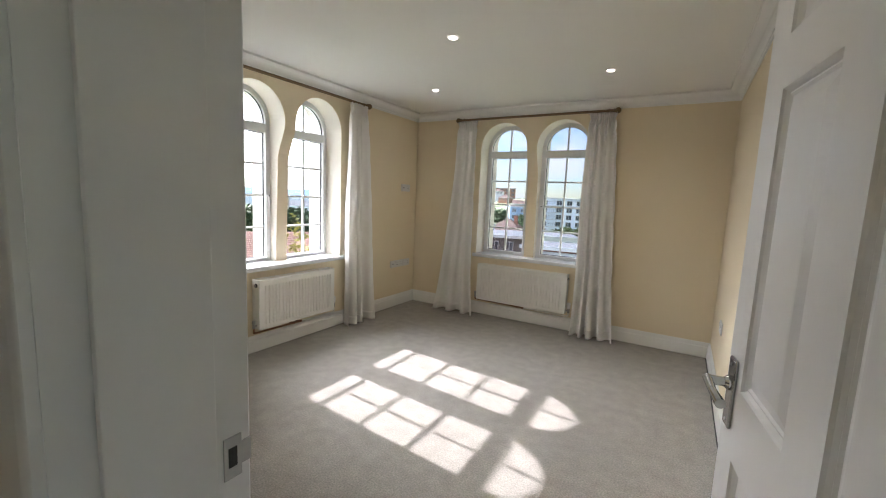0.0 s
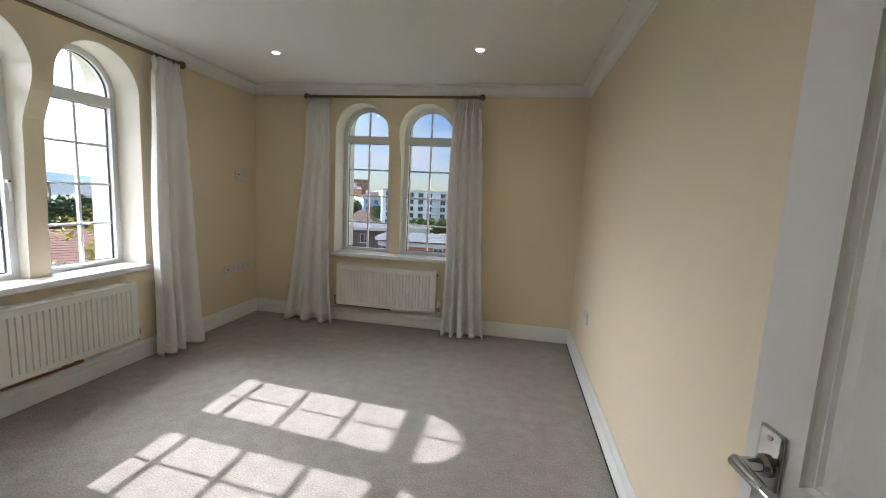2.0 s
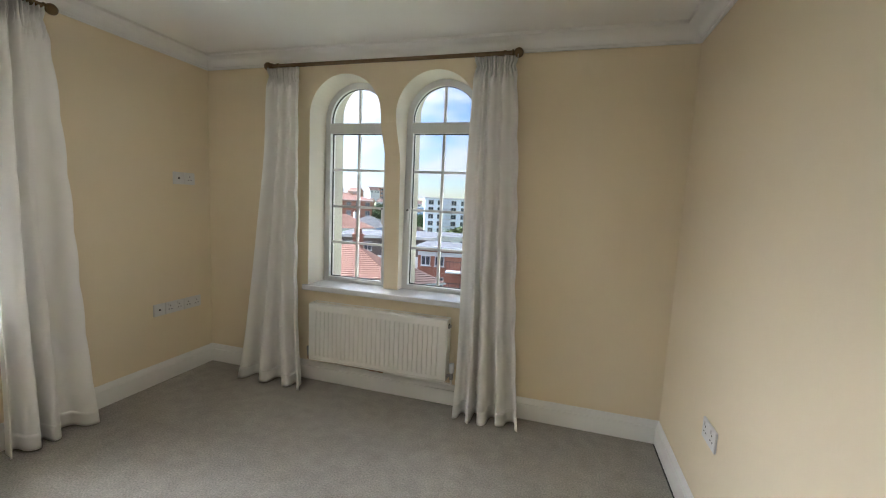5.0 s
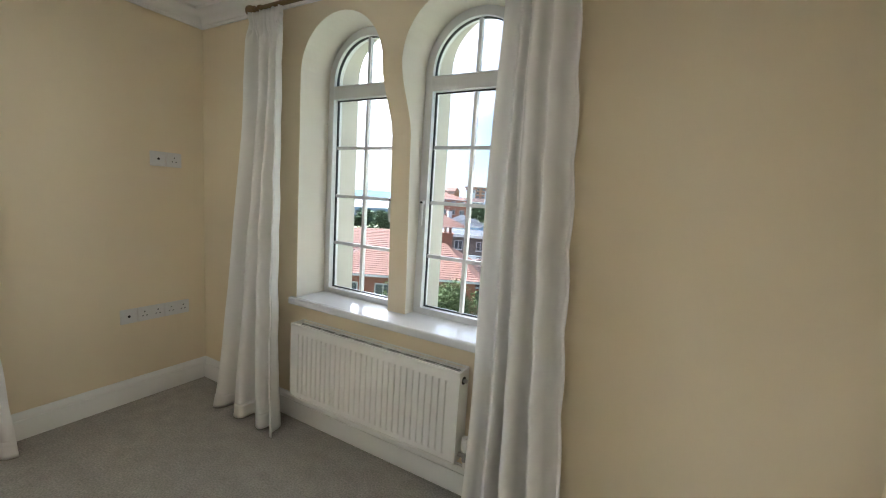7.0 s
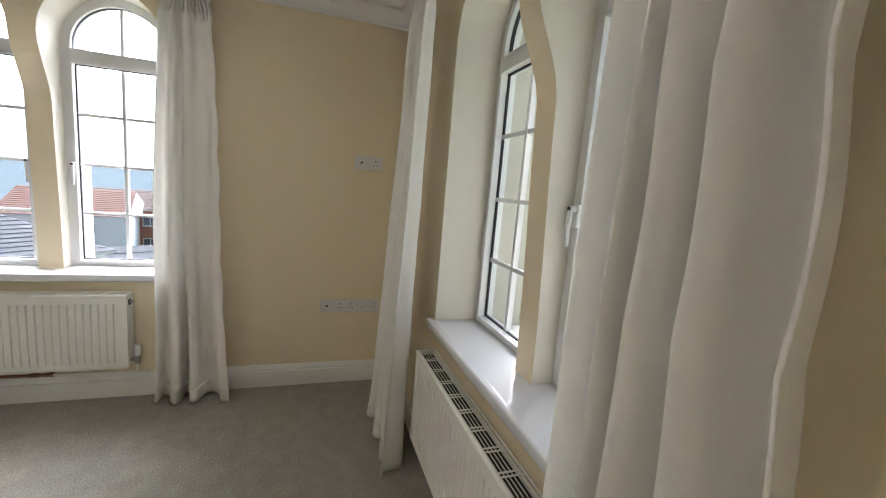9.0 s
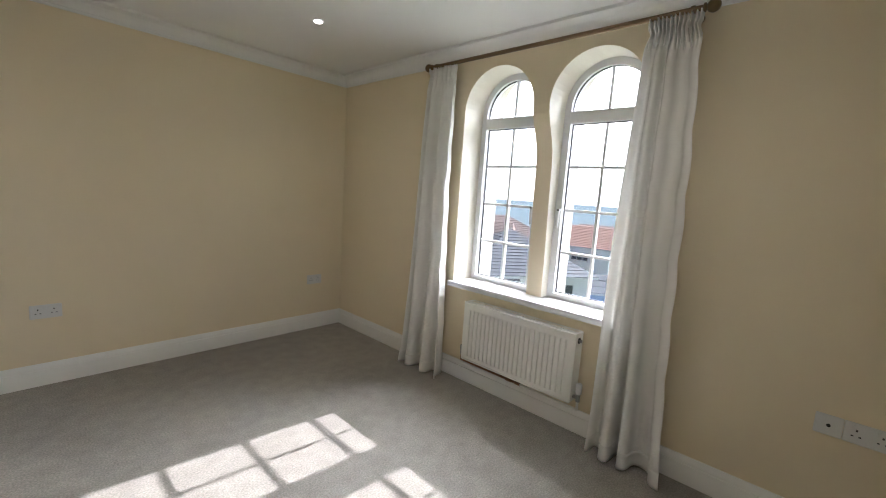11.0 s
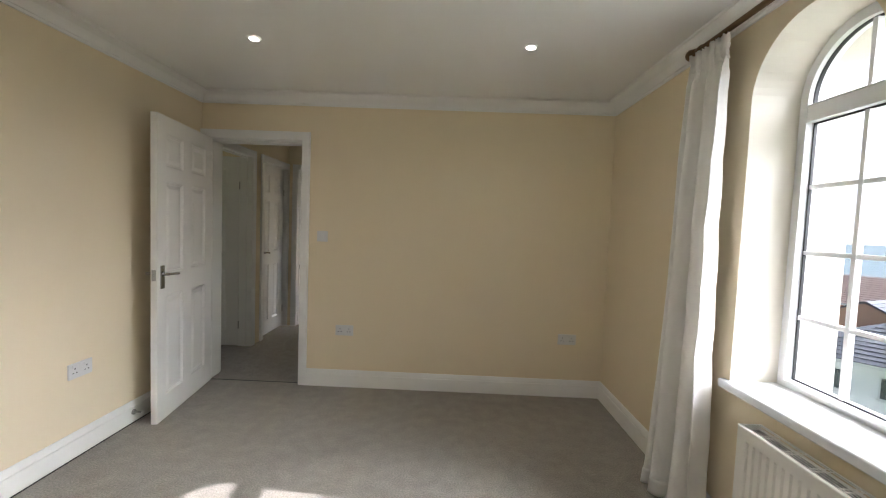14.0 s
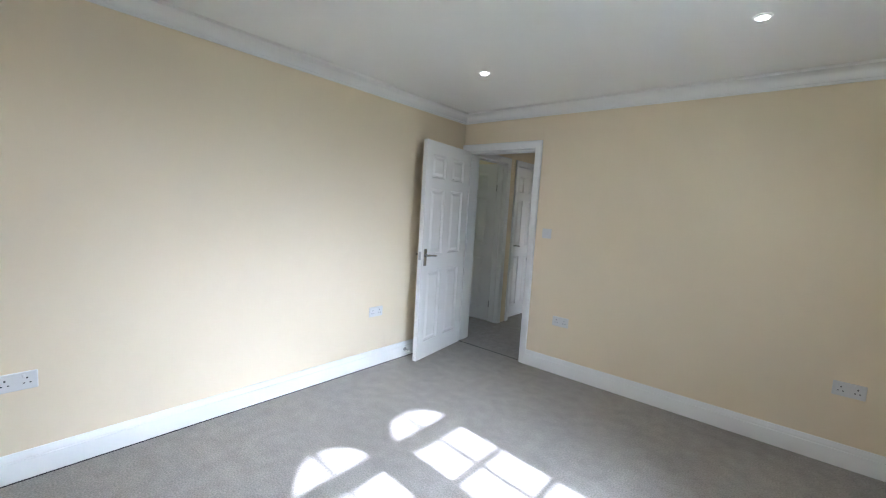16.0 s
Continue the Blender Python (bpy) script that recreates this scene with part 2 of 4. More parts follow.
def sweep(bm, path, profile, closed=False):
    """A moulding of (inset, height) rows along a plan path, room to the left, with mitred corners."""
    pts = [Vector(p) for p in path]
    n = len(pts)
    rows = []
    for i, p in enumerate(pts):
        a = (p - pts[i - 1]).normalized() if (i or closed) else None
        b = (pts[(i + 1) % n] - p).normalized() if (i < n - 1 or closed) else None
        na = Vector((-a.y, a.x)) if a else None
        nb = Vector((-b.y, b.x)) if b else None
        m = (na + nb) / (1 + na.dot(nb)) if (a and b) else (na or nb)
        rows.append([bm.verts.new((p.x + m.x * d, p.y + m.y * d, z)) for d, z in profile])
    for i in range(n if closed else n - 1):
        p, q = rows[i], rows[(i + 1) % n]
        for k in range(len(profile) - 1):
            bm.faces.new((p[k], q[k], q[k + 1], p[k + 1]))
    if not closed:
        bm.faces.new(rows[0][::-1])
        bm.faces.new(rows[-1])


def arch_outline(c, half, z0, spring, n=28):
    """Outline of an arched opening, from its lower left corner over the crown to its lower right."""
    jamb = [z0, z0 + 0.004] + [z0 + (spring - z0) * k / 24 for k in range(1, 24)]
    return [(c - half, z) for z in jamb] + [(c - half * math.cos(math.pi * k / n), spring + half * math.sin(math.pi * k / n)) for k in range(n + 1)] + [(c + half, z) for z in jamb[::-1]]


def pierced(u0, u1, z0, z1, d0, d1, openings):
    """A wall slab from depth d0 to d1 with openings, each an outline of (u, z) rows."""
    bm = bmesh.new()
    v = lambda u, d, z: bm.verts.new((u, d, z))
    def quad(a, b, c, e):
        if abs(a[1] - e[1]) < 1e-6 and abs(b[1] - c[1]) < 1e-6:
            return
        for d in (d0, d1):
            bm.faces.new([v(p[0], d, p[1]) for p in (a, b, c, e)])
    edge = u0
    for i, line in enumerate(openings):
        levels = sorted({z0, z1} | {z for u, z in line if i and abs(u - line[0][0]) < 1e-6})
        for za, zb in zip(levels, levels[1:]):
            quad((edge, za), (line[0][0], za), (line[0][0], zb), (edge, zb))
        low = line[0][1]
        for a, b in zip(line, line[1:]):
            bm.faces.new([v(a[0], d0, a[1]), v(b[0], d0, b[1]), v(b[0], d1, b[1]), v(a[0], d1, a[1])])
            if b[0] - a[0] > 1e-6:
                quad((a[0], a[1]), (b[0], b[1]), (b[0], z1), (a[0], z1))
                if low > z0 + 1e-6:
                    quad((a[0], z0), (b[0], z0), (b[0], low), (a[0], low))
        if low > z0 + 1e-6:
            bm.faces.new([v(line[0][0], d0, low), v(line[-1][0], d0, low), v(line[-1][0], d1, low), v(line[0][0], d1, low)])
        edge = line[-1][0]
    quad((edge, z0), (u1, z0), (u1, z1), (edge, z1))
    for z in (z0, z1):
        bm.faces.new([v(u0, d0, z), v(u1, d0, z), v(u1, d1, z), v(u0, d1, z)])
    for u in (u0, u1):
        bm.faces.new([v(u, d0, z0), v(u, d1, z0), v(u, d1, z1), v(u, d0, z1)])
    bmesh.ops.remove_doubles(bm, verts=bm.verts, dist=1e-5)
    return bm


def smooth(a, b, x):
    t = max(0.0, min(1.0, (x - a) / (b - a)))
    return t * t * (3 - 2 * t)


# ---- the bedroom: shell ----
HALF, SPRING, SILL = 0.272, 1.923, 0.715
NORTH_LIGHTS, WEST_LIGHTS = (1.165, 1.82), (1.75, 2.405)
DOOR0, DOOR1, HEAD = 2.478, 3.240, 1.985
SOUTH = -0.20
HALL_E, HALL_W, HALL_S = 3.345, 1.35, -1.87

structure("floor", boxes((-0.3, W + 0.3, -0.1, D + 0.3, -0.2, 0)), CARPET, "pale grey-beige cut pile carpet, fitted wall to wall", "carpet")
structure("ceiling", boxes((-0.4, W + 0.3, SOUTH, D + 0.4, H, H + 0.25)), CEILING, "flat white painted ceiling", "ceiling")


def windowed(name, lights, at, u0, u1, label):
    bm = pierced(u0, u1, -0.2, H, 0, 0.275, [arch_outline(c, HALF, SILL - 0.04, SPRING) for c in lights])
    # the pier between the lights stands back from the wall face and swells out to it at the springing
    for v in bm.verts:
        if abs(v.co.y) < 1e-4 and lights[0] + HALF - 0.001 < v.co.x < lights[1] - HALF + 0.001 and SILL - 0.038 < v.co.z < SPRING + 0.001:
            v.co.y = 0.10 * (1 - smooth(1.60, SPRING, v.co.z)) + 0.03 * (1 - smooth(0.7, 1.7, v.co.z))
    ob = structure(name, bm, CREAM, label, "wall", at)
    ob.data.materials.append(REVEAL)
    for p in ob.data.polygons:
        c = p.center
        if abs(p.normal.y) < 0.3 and 0.02 < c.y < 0.26 and u0 + 0.1 < c.x < u1 - 0.1 and 0.3 < c.z < H - 0.02:
            p.material_index = 1
    structure(name + "_facade", pierced(u0 - 0.2, u1 + 0.2, -3.0, H + 0.6, 0.279, 0.43, [arch_outline(c, 0.252, SILL - 0.03, SPRING + 0.075) for c in lights]), RENDERED, "white rendered outer face of the wall", "wall", at)


windowed("wall_north", NORTH_LIGHTS, NORTH, -0.275, W + 0.25, "cream painted wall with a pair of arched windows")
windowed("wall_west", WEST_LIGHTS, WEST, SOUTH, D, "cream painted wall with a pair of arched windows")
structure("wall_east", boxes((W, W + 0.2, 0, D, -0.2, H)), CREAM, "plain cream painted wall", "wall")
structure("wall_south", pierced(0, W + 0.2, -0.2, H, SOUTH, 0, [[(DOOR0 - 0.02, -0.19), (DOOR0 - 0.02, HEAD + 0.02), (DOOR1 + 0.02, HEAD + 0.02), (DOOR1 + 0.02, -0.19)]]), CREAM, "cream painted wall with a doorway", "wall")

bm = bmesh.new()
cove = [(0.0, 2.262), (0.011, 2.262), (0.012, 2.276)] + [(0.016 + 0.062 * (1 - math.cos(a)), 2.278 + 0.054 * math.sin(a)) for a in [k * math.pi / 16 for k in range(9)]] + [(0.092, 2.334), (0.094, H)]
sweep(bm, [(0, 0), (W, 0), (W, D), (0, D)], cove, closed=True)
structure("trim_coving", bm, CEILING, "white plaster coving with a concave profile", "coving", smooth=True)

SKIRT = [(0.0, 0.0), (0.020, 0.0), (0.020, 0.096), (0.019, 0.099), (0.0145, 0.101), (0.0145, 0.106), (0.012, 0.118), (0.007, 0.130), (0.005, 0.136), (0.0, 0.138)]
bm = bmesh.new()
sweep(bm, [(W, 0.024), (W, D), (0, D), (0, 0), (DOOR0 - 0.068, 0)], SKIRT)
structure("baseboard", bm, GLOSS, "white gloss skirting board with a moulded top edge", "skirting board", smooth=True)


# black strip laid on the carpet as the shadow line under the east skirting
structure("trim_carpet_gap", boxes((W - 0.027, W - 0.0205, 0.03, D - 0.03, 0.0005, 0.004)), GASKET, "thin dark strip for the shadow between carpet and skirting board", "carpet edge")


# ---- windows ----
def ring_between(bm, a, b, d0, d1):
    """A frame between two outlines of the same count, from depth d0 to d1; closed at the foot."""
    n = len(a)
    vs = [[bm.verts.new((p[0], d, p[1])) for p in line] for d in (d0, d1) for line in (a, b)]
    for k in range(n):
        j = (k + 1) % n
        for p, q in ((0, 1), (2, 3), (0, 2), (1, 3)):
            bm.faces.new((vs[p][k], vs[p][j], vs[q][j], vs[q][k]))


def rect(c, half, z0, z1):
    return [(c - half, z0), (c - half, z1), (c + half, z1), (c + half, z0)]


def window(name, c, at, handle_side, label):
    """Plastic arched window: outer frame, transom, casement sash, gaskets, glazing bars, glass and a handle."""
    w = thing(name, at @ pose(c, 0, 0), label, "window", "arched windows", "structure")
    y0, y1 = 0.205, 0.272
    bm = bmesh.new()
    ring_between(bm, arch_outline(0, HALF, SILL - 0.01, SPRING), arch_outline(0, 0.236, SILL + 0.018, SPRING), y0, y1)
    part("window_frame", bm, UPVC, w, smooth=True)
    part("transom", boxes((-0.237, 0.237, y0 + 0.002, y1 - 0.002, 1.848, 1.905, 0.004)), UPVC, w)
    bm = bmesh.new()
    ring_between(bm, rect(0, 0.2355, SILL + 0.0185, 1.8475), rect(0, 0.221, SILL + 0.034, 1.832), y0 - 0.012, y1 - 0.012)
    part("sash", bm, UPVC, w, "white opening casement sash")
    bm = bmesh.new()
    ring_between(bm, rect(0, 0.2205, SILL + 0.0345, 1.8315), rect(0, 0.2155, SILL + 0.0395, 1.8265), 0.224, 0.236)
    part("gasket", bm, GASKET, w, "black rubber glazing seal")
    bm = bmesh.new()
    a, b = arch_outline(0, 0.2355, 1.9055, SPRING), arch_outline(0, 0.2265, 1.9105, SPRING)
    ring_between(bm, a, b, 0.222, 0.238)
    part("gasket", bm, GASKET, w, "black rubber glazing seal")
    bm = bmesh.new()
    ring_between(bm, arch_outline(0, 0.2365, 1.9045, SPRING), arch_outline(0, 0.229, 1.9055, SPRING), y0 - 0.004, 0.221)
    part("bead", bm, UPVC, w)
    for k, z in enumerate((1.018, 1.293, 1.567)):
        part("glazing_bar", boxes((-0.2155, 0.2155, 0.223, 0.243, z - 0.0085, z + 0.0085)), UPVC, w)
    part("glazing_bar", boxes((-0.0085, 0.0085, 0.221, 0.245, SILL + 0.0395, 1.8265)), UPVC, w)
    part("glazing_bar", boxes((-0.0085, 0.0085, 0.221, 0.245, 1.9105, SPRING + 0.2265)), UPVC, w)
    for z0, z1, arched in ((SILL + 0.037, 1.829, False), (1.908, 0, True)):
        bm = bmesh.new()
        line = arch_outline(0, 0.2285, z0, SPRING) if arched else rect(0, 0.217, z0, z1)
        f = bm.faces.new([bm.verts.new((u, 0.231, z)) for u, z in line])
        r = bmesh.ops.extrude_face_region(bm, geom=[f])
        bmesh.ops.translate(bm, verts=[x for x in r["geom"] if isinstance(x, bmesh.types.BMVert)], vec=(0, 0.004, 0))
        g = part("pane", bm, GLASS, w, "clear glass pane")
        g.visible_shadow = False
    # handle: rose, neck and drop lever, with a black key button
    s = handle_side * 0.2285
    bm = boxes((s - 0.013, s + 0.013, 0.181, 0.193, 1.235, 1.305, 0.004), (s - 0.009, s + 0.009, 0.160, 0.182, 1.282, 1.300, 0.004))
    rod(bm, (s, 0.165, 1.292), (s + 0.004, 0.158, 1.235), 0.008, 10)
    rod(bm, (s + 0.004, 0.158, 1.237), (s + 0.002, 0.163, 1.178), 0.0078, 10, 0.006)
    h = part("handle", bm, UPVC, w, "white lever handle", smooth=True)
    bm = bmesh.new()
    rod(bm, (s, 0.1595, 1.291), (s, 0.157, 1.291), 0.007, 12)
    part("key_button", bm, GASKET, h, "black key button")
    return w


window("window_1", WEST_LIGHTS[0], WEST, 1, "white plastic arched window with glazing bars, its casement closed")
window("window_2", WEST_LIGHTS[1], WEST, -1, "white plastic arched window with glazing bars, its casement closed")
window("window_3", NORTH_LIGHTS[0], NORTH, 1, "white plastic arched window with glazing bars, its casement closed")
window("window_4", NORTH_LIGHTS[1], NORTH, -1, "white plastic arched window with glazing bars, its casement closed")


def sill_board(lights, at):
    bm = bmesh.new()
    u0, u1 = lights[0] - HALF, lights[1] + HALF
    box(bm, u0 - 0.035, u1 + 0.035, -0.032, 0.0, SILL - 0.04, SILL, 0.008, 3)
    box(bm, u0 + 0.001, u1 - 0.001, -0.012, 0.208, SILL - 0.0395, SILL - 0.0005)
    structure("window_sill", bm, SILLWHITE, "glossy white window board with a rounded nosing", "window sill", at, True)


sill_board(WEST_LIGHTS, WEST)
sill_board(NORTH_LIGHTS, NORTH)


# ---- curtains and poles ----
def curtain_pole(u0, u1, at, label):
    p = thing("curtain_pole", at @ pose((u0 + u1) / 2, -0.118, 2.226), label, "curtain pole", "curtain poles")
    h = (u1 - u0) / 2
    bm = bmesh.new()
    rod(bm, (-h + 0.03, 0, 0), (h - 0.03, 0, 0), 0.0125, 16)
    part("pole", bm, BRONZE, p, smooth=True)
    for s in (-1, 1):
        bm = bmesh.new()
        turned(bm, [(0.013, 0), (0.019, 0.004), (0.019, 0.010), (0.012, 0.014)] + [(0.0275 * math.sin(a), 0.040 - 0.0275 * math.cos(a)) for a in [0.45 + 2.55 * k / 10 for k in range(11)]],
               pose(s * (h - 0.037), 0, 0, 0, s * 90, 0))
        part("finial", bm, BRONZE, p, "bronze ball finial", True)
        bm = bmesh.new()
        rod(bm, (s * (h - 0.075), 0.0, 0.0), (s * (h - 0.075), 0.110, 0.0), 0.007, 12)
        rod(bm, (s * (h - 0.075), 0.110, 0.0), (s * (h - 0.075), 0.118, 0.0), 0.024, 18)
        rod(bm, (s * (h - 0.082), 0, 0), (s * (h - 0.068), 0, 0), 0.017, 16)
        part("bracket", bm, BRONZE, p, smooth=True)
    return p


def curtain(top, bottom, at, seed, label, folds=3, out=0.0, flare=1.15):
    """A gathered curtain: pencil pleats at the head that merge into deep uneven folds, with a hem."""
    rnd = random.Random(seed)
    c = thing("curtain", at @ pose((bottom[0] + bottom[1]) / 2, -0.118, 0), label, "curtain", "linen curtains")
    mid = (bottom[0] + bottom[1]) / 2
    nu, nz, ztop, z0 = 180, 74, 2.214, 0.010
    ph = [rnd.uniform(0, 6.28) for _ in range(8)]
    # folds: knots at uneven spacing, with crests and hollows that change on the way down
    knots = [0.0]
    for _ in range(2 * folds):
        knots.append(knots[-1] + rnd.uniform(0.35, 1.7))
    knots = [k / knots[-1] for k in knots]
    crests = [[(1 if k % 2 else -1) * rnd.uniform(0.5, 1.0) for k in range(len(knots))] for _ in range(3)]
    def fold(s, v):
        k = max(i for i in range(len(knots) - 1) if knots[i] <= s + 1e-9)
        f = (s - knots[k]) / (knots[k + 1] - knots[k])
        turn = math.pi * f
        f = (1 - math.cos(turn)) / 2
        level = 2 * v
        j = min(1, int(level))
        g = level - j
        a = crests[j][k] * (1 - g) + crests[j + 1][k] * g
        b = crests[j][k + 1] * (1 - g) + crests[j + 1][k + 1] * g
        # the cloth swings sideways between crest and hollow, so that panels lap over the hollows
        return a + (b - a) * f, (knots[k + 1] - knots[k]) * math.sin(2 * turn)
    def at_uz(s, v):
        z = z0 + (ztop - z0) * v
        e = 1 - (1 - v) ** flare
        ua = bottom[0] + (top[0] - bottom[0]) * e
        ub = bottom[1] + (top[1] - bottom[1]) * e
        ua += 0.018 * math.sin(5.1 * v + ph[0]) * v * (1 - v) * 3
        ub += 0.018 * math.sin(4.4 * v + ph[2]) * v * (1 - v) * 3 + 0.009 * abs(math.sin(24 * v + ph[3])) * min(1, 3 * v)
        pinch = 0.016 * math.exp(-((z - 2.150) / 0.026) ** 2)
        ua, ub = ua + pinch, ub - pinch
        head = max(0.0, min(1.0, (z - 2.06) / 0.08))
        head = head * head * (3 - 2 * head)
        big, swing = fold(s, v)
        small = math.sin(2 * math.pi * 13 * s + ph[1]) + 0.4 * math.sin(2 * math.pi * 21 * s + ph[2])
        amp = 0.032 + 0.040 * (1 - v) ** 0.8
        y = (1 - head) * amp * big + head * (0.014 * small + 0.008 * big)
        y += (0.006 * noise.noise(Vector((s * 4 + seed, z * 3.2, seed * 1.7))) + 0.0015 * noise.noise(Vector((s * 9, z * 4, seed * 0.7)))) * (1 - head)
        u = ua + (ub - ua) * (s + (0.05 + 0.07 * (1 - v)) * swing * (1 - head))
        u += 0.010 * noise.noise(Vector((s * 3, z * 1.5, seed + 5.0))) * s * (1 - s) * 4
        y = max(-0.090, min(0.090, y))
        lift = (0.012 * noise.noise(Vector((s * 5, seed, 2.0))) + 0.008 * big) * (1 - v) ** 5
        top_wave = 0.006 * math.sin(2 * math.pi * 13 * s + ph[2]) * max(0, (v - 0.97) / 0.03)
        return Vector((u - mid, y - out * (1 - v), z + max(0.0, lift) + top_wave))
    def sheet(v0, v1, rows, offset):
        bm = bmesh.new()
        g = [[bm.verts.new(at_uz(i / nu, v0 + (v1 - v0) * j / rows) + Vector((0, offset, 0))) for i in range(nu + 1)] for j in range(rows + 1)]
        for j in range(rows):
            for i in range(nu):
                bm.faces.new((g[j][i], g[j][i + 1], g[j + 1][i + 1], g[j + 1][i]))
        return bm
    for name, bm, lab in (("drape", sheet(0, 1, nz, 0), ""), ("hem", sheet(0.0, 0.038, 4, -0.0035), "double-turned hem"), ("heading_tape", sheet(0.955, 0.985, 3, 0.004), "gathered pencil-pleat heading")):
        ob = part(name, bm, CURTAIN, c, lab, True)
        so = ob.modifiers.new("thickness", "SOLIDIFY")
        so.thickness, so.offset = 0.0022, 0
    return c


curtain_pole(1.212, 2.940, WEST, "antique bronze curtain pole with ball finials above the window")
curtain_pole(0.645, 2.340, NORTH, "antique bronze curtain pole with ball finials above the window")
LINEN = "off-white linen curtain with gathered heading, drawn open beside the window"
curtain((1.235, 1.475), (1.115, 1.515), WEST, 3, LINEN, 3, 0.0, 1.6)
curtain((2.680, 2.905), (2.640, 3.020), WEST, 7, LINEN)
curtain((0.655, 0.885), (0.455, 0.985), NORTH, 12, LINEN, 3, 0.06, 2.2)
curtain((2.095, 2.335), (2.080, 2.490), NORTH, 21, LINEN, 4, 0.03)


# ---- radiators ----
def radiator(u0, u1, z0, z1, at, valve_right, label):
    L, h = u1 - u0, z1 - z0
    r = thing("radiator", at @ pose((u0 + u1) / 2, 0, 0), label, "radiator", "panel radiators")
    a, yf, yb = L / 2, -0.102, -0.014
    # front panel with pressed flutes
    bm = bmesh.new()
    pitch, n = 0.0335, int((L - 0.05) / 0.0335)
    us, ys = [-a], [0.0]
    start = -n * pitch / 2
    for k in range(n):
        for f, d in ((0.30, 0), (0.40, 1), (0.60, 1), (0.70, 0)):
            us.append(start + (k + f) * pitch)
            ys.append(d)
    us.append(a)
    ys.append(0.0)
    zs = [(z0, 0), (z0 + 0.034, 0), (z0 + 0.038, 0.7), (z0 + 0.044, 1), (z1 - 0.058, 1), (z1 - 0.052, 0.7), (z1 - 0.048, 0), (z1, 0)]
    g = [[bm.verts.new((u, yf + 0.0075 * d * e, z)) for u, d in zip(us, ys)] for z, e in zs]
    for j in range(len(zs) - 1):
        for i in range(len(us) - 1):
            bm.faces.new((g[j][i], g[j][i + 1], g[j + 1][i + 1], g[j + 1][i]))
    part("front_panel", bm, RADIATOR, r, "fluted pressed-steel front", True)
    part("rim", boxes((-a - 0.002, a + 0.002, yf - 0.003, yf + 0.012, z1 - 0.012, z1, 0.003), (-a - 0.002, a + 0.002, yf - 0.003, yf + 0.012, z0, z0 + 0.012, 0.003)), RADIATOR, r)
    part("back_panel", boxes((-a + 0.01, a - 0.01, yb - 0.010, yb, z0 + 0.01, z1 - 0.015)), RADIATOR, r)
    # fins in near-black, the shade inside the casing put into their colour
    part("inner_fins", boxes(*[(-a + 0.02 + k * 0.04, -a + 0.022 + k * 0.04, yf + 0.016, yb - 0.011, z0 + 0.03, z1 - 0.03) for k in range(int((L - 0.04) / 0.04))]), DARK, r, "convector fins, coloured dark for the shade inside")
    for s in (-1, 1):
        part("side_panel", boxes((min(s * a, s * (a + 0.004)), max(s * a, s * (a + 0.004)), yf + 0.001, yb + 0.001, z0 + 0.006, z1 - 0.001)), RADIATOR, r)
    # top grille: long bars between paired cross bars
    bm = bmesh.new()
    box(bm, -a, a, yf + 0.0125, yf + 0.0145, z1 - 0.004, z1 + 0.001)
    box(bm, -a, a, yb - 0.006, yb, z1 - 0.004, z1 + 0.001)
    m = max(6, round(L / 0.10))
    for k in range(m + 1):
        u = -a + 0.004 + (L - 0.008) * k / m
        for o in ((-0.0035,) if k in (0, m) else (-0.011, 0.005)):
            box(bm, u + o, u + o + 0.006, yf + 0.0145, yb - 0.006, z1 - 0.0008, z1 + 0.0005)
    for k in range(5):
        y = yf + 0.0255 + k * 0.0122
        box(bm, -a, a, y - 0.0014, y + 0.0014, z1 - 0.0008, z1)
    part("top_grille", bm, RADIATOR, r, "slotted top grille")
    # added near-black plate that stands in for the shade under the slots
    part("shadow_plate", boxes((-a + 0.005, a - 0.005, yf + 0.014, yb - 0.011, z1 - 0.024, z1 - 0.020)), DARK, r, "added dark plate for the shade below the grille")
    # bleed valve, blanking plug, thermostat, pipes, wall brackets
    s = 1 if valve_right else -1
    for q in (-1, 1):
        bm = bmesh.new()
        rod(bm, (q * (a + 0.004), -0.064, z1 - 0.045), (q * (a + 0.007), -0.064, z1 - 0.045), 0.017, 18)
        b = part("plug_hole", bm, DARK, r, "dark round plug recess")
        bm = bmesh.new()
        rod(bm, (q * (a + 0.006), -0.064, z1 - 0.045), (q * (a + 0.020), -0.064, z1 - 0.045), 0.009, 8)
        part("bleed_plug", bm, STEEL, b, "nickel bleed plug")
    zb = z0 + 0.035
    bm = bmesh.new()
    rod(bm, (s * a, -0.064, zb), (s * (a + 0.035), -0.064, zb), 0.0095, 12)
    rod(bm, (s * (a + 0.035), -0.064, zb - 0.022), (s * (a + 0.035), -0.064, zb + 0.022), 0.012, 12)
    part("valve_body", bm, STEEL, r, "nickel valve body", True)
    bm = bmesh.new()
    turned(bm, [(0.012, 0), (0.0165, 0.006), (0.0175, 0.02), (0.0175, 0.058), (0.0155, 0.064)], pose(s * (a + 0.035), -0.064, zb + 0.022), 16)
    part("valve_cap", bm, PLATE, r, "cream plastic thermostat head", True)
    bm = bmesh.new()
    rod(bm, (-s * a, -0.064, zb), (-s * (a + 0.03), -0.064, zb), 0.0095, 12)
    turned(bm, [(0.011, -0.02), (0.011, 0.018), (0.014, 0.02), (0.013, 0.045)], pose(-s * (a + 0.03), -0.064, zb), 14)
    part("lockshield_valve", bm, STEEL, r, "nickel lockshield valve", True)
    bm = bmesh.new()
    zp = 0.168
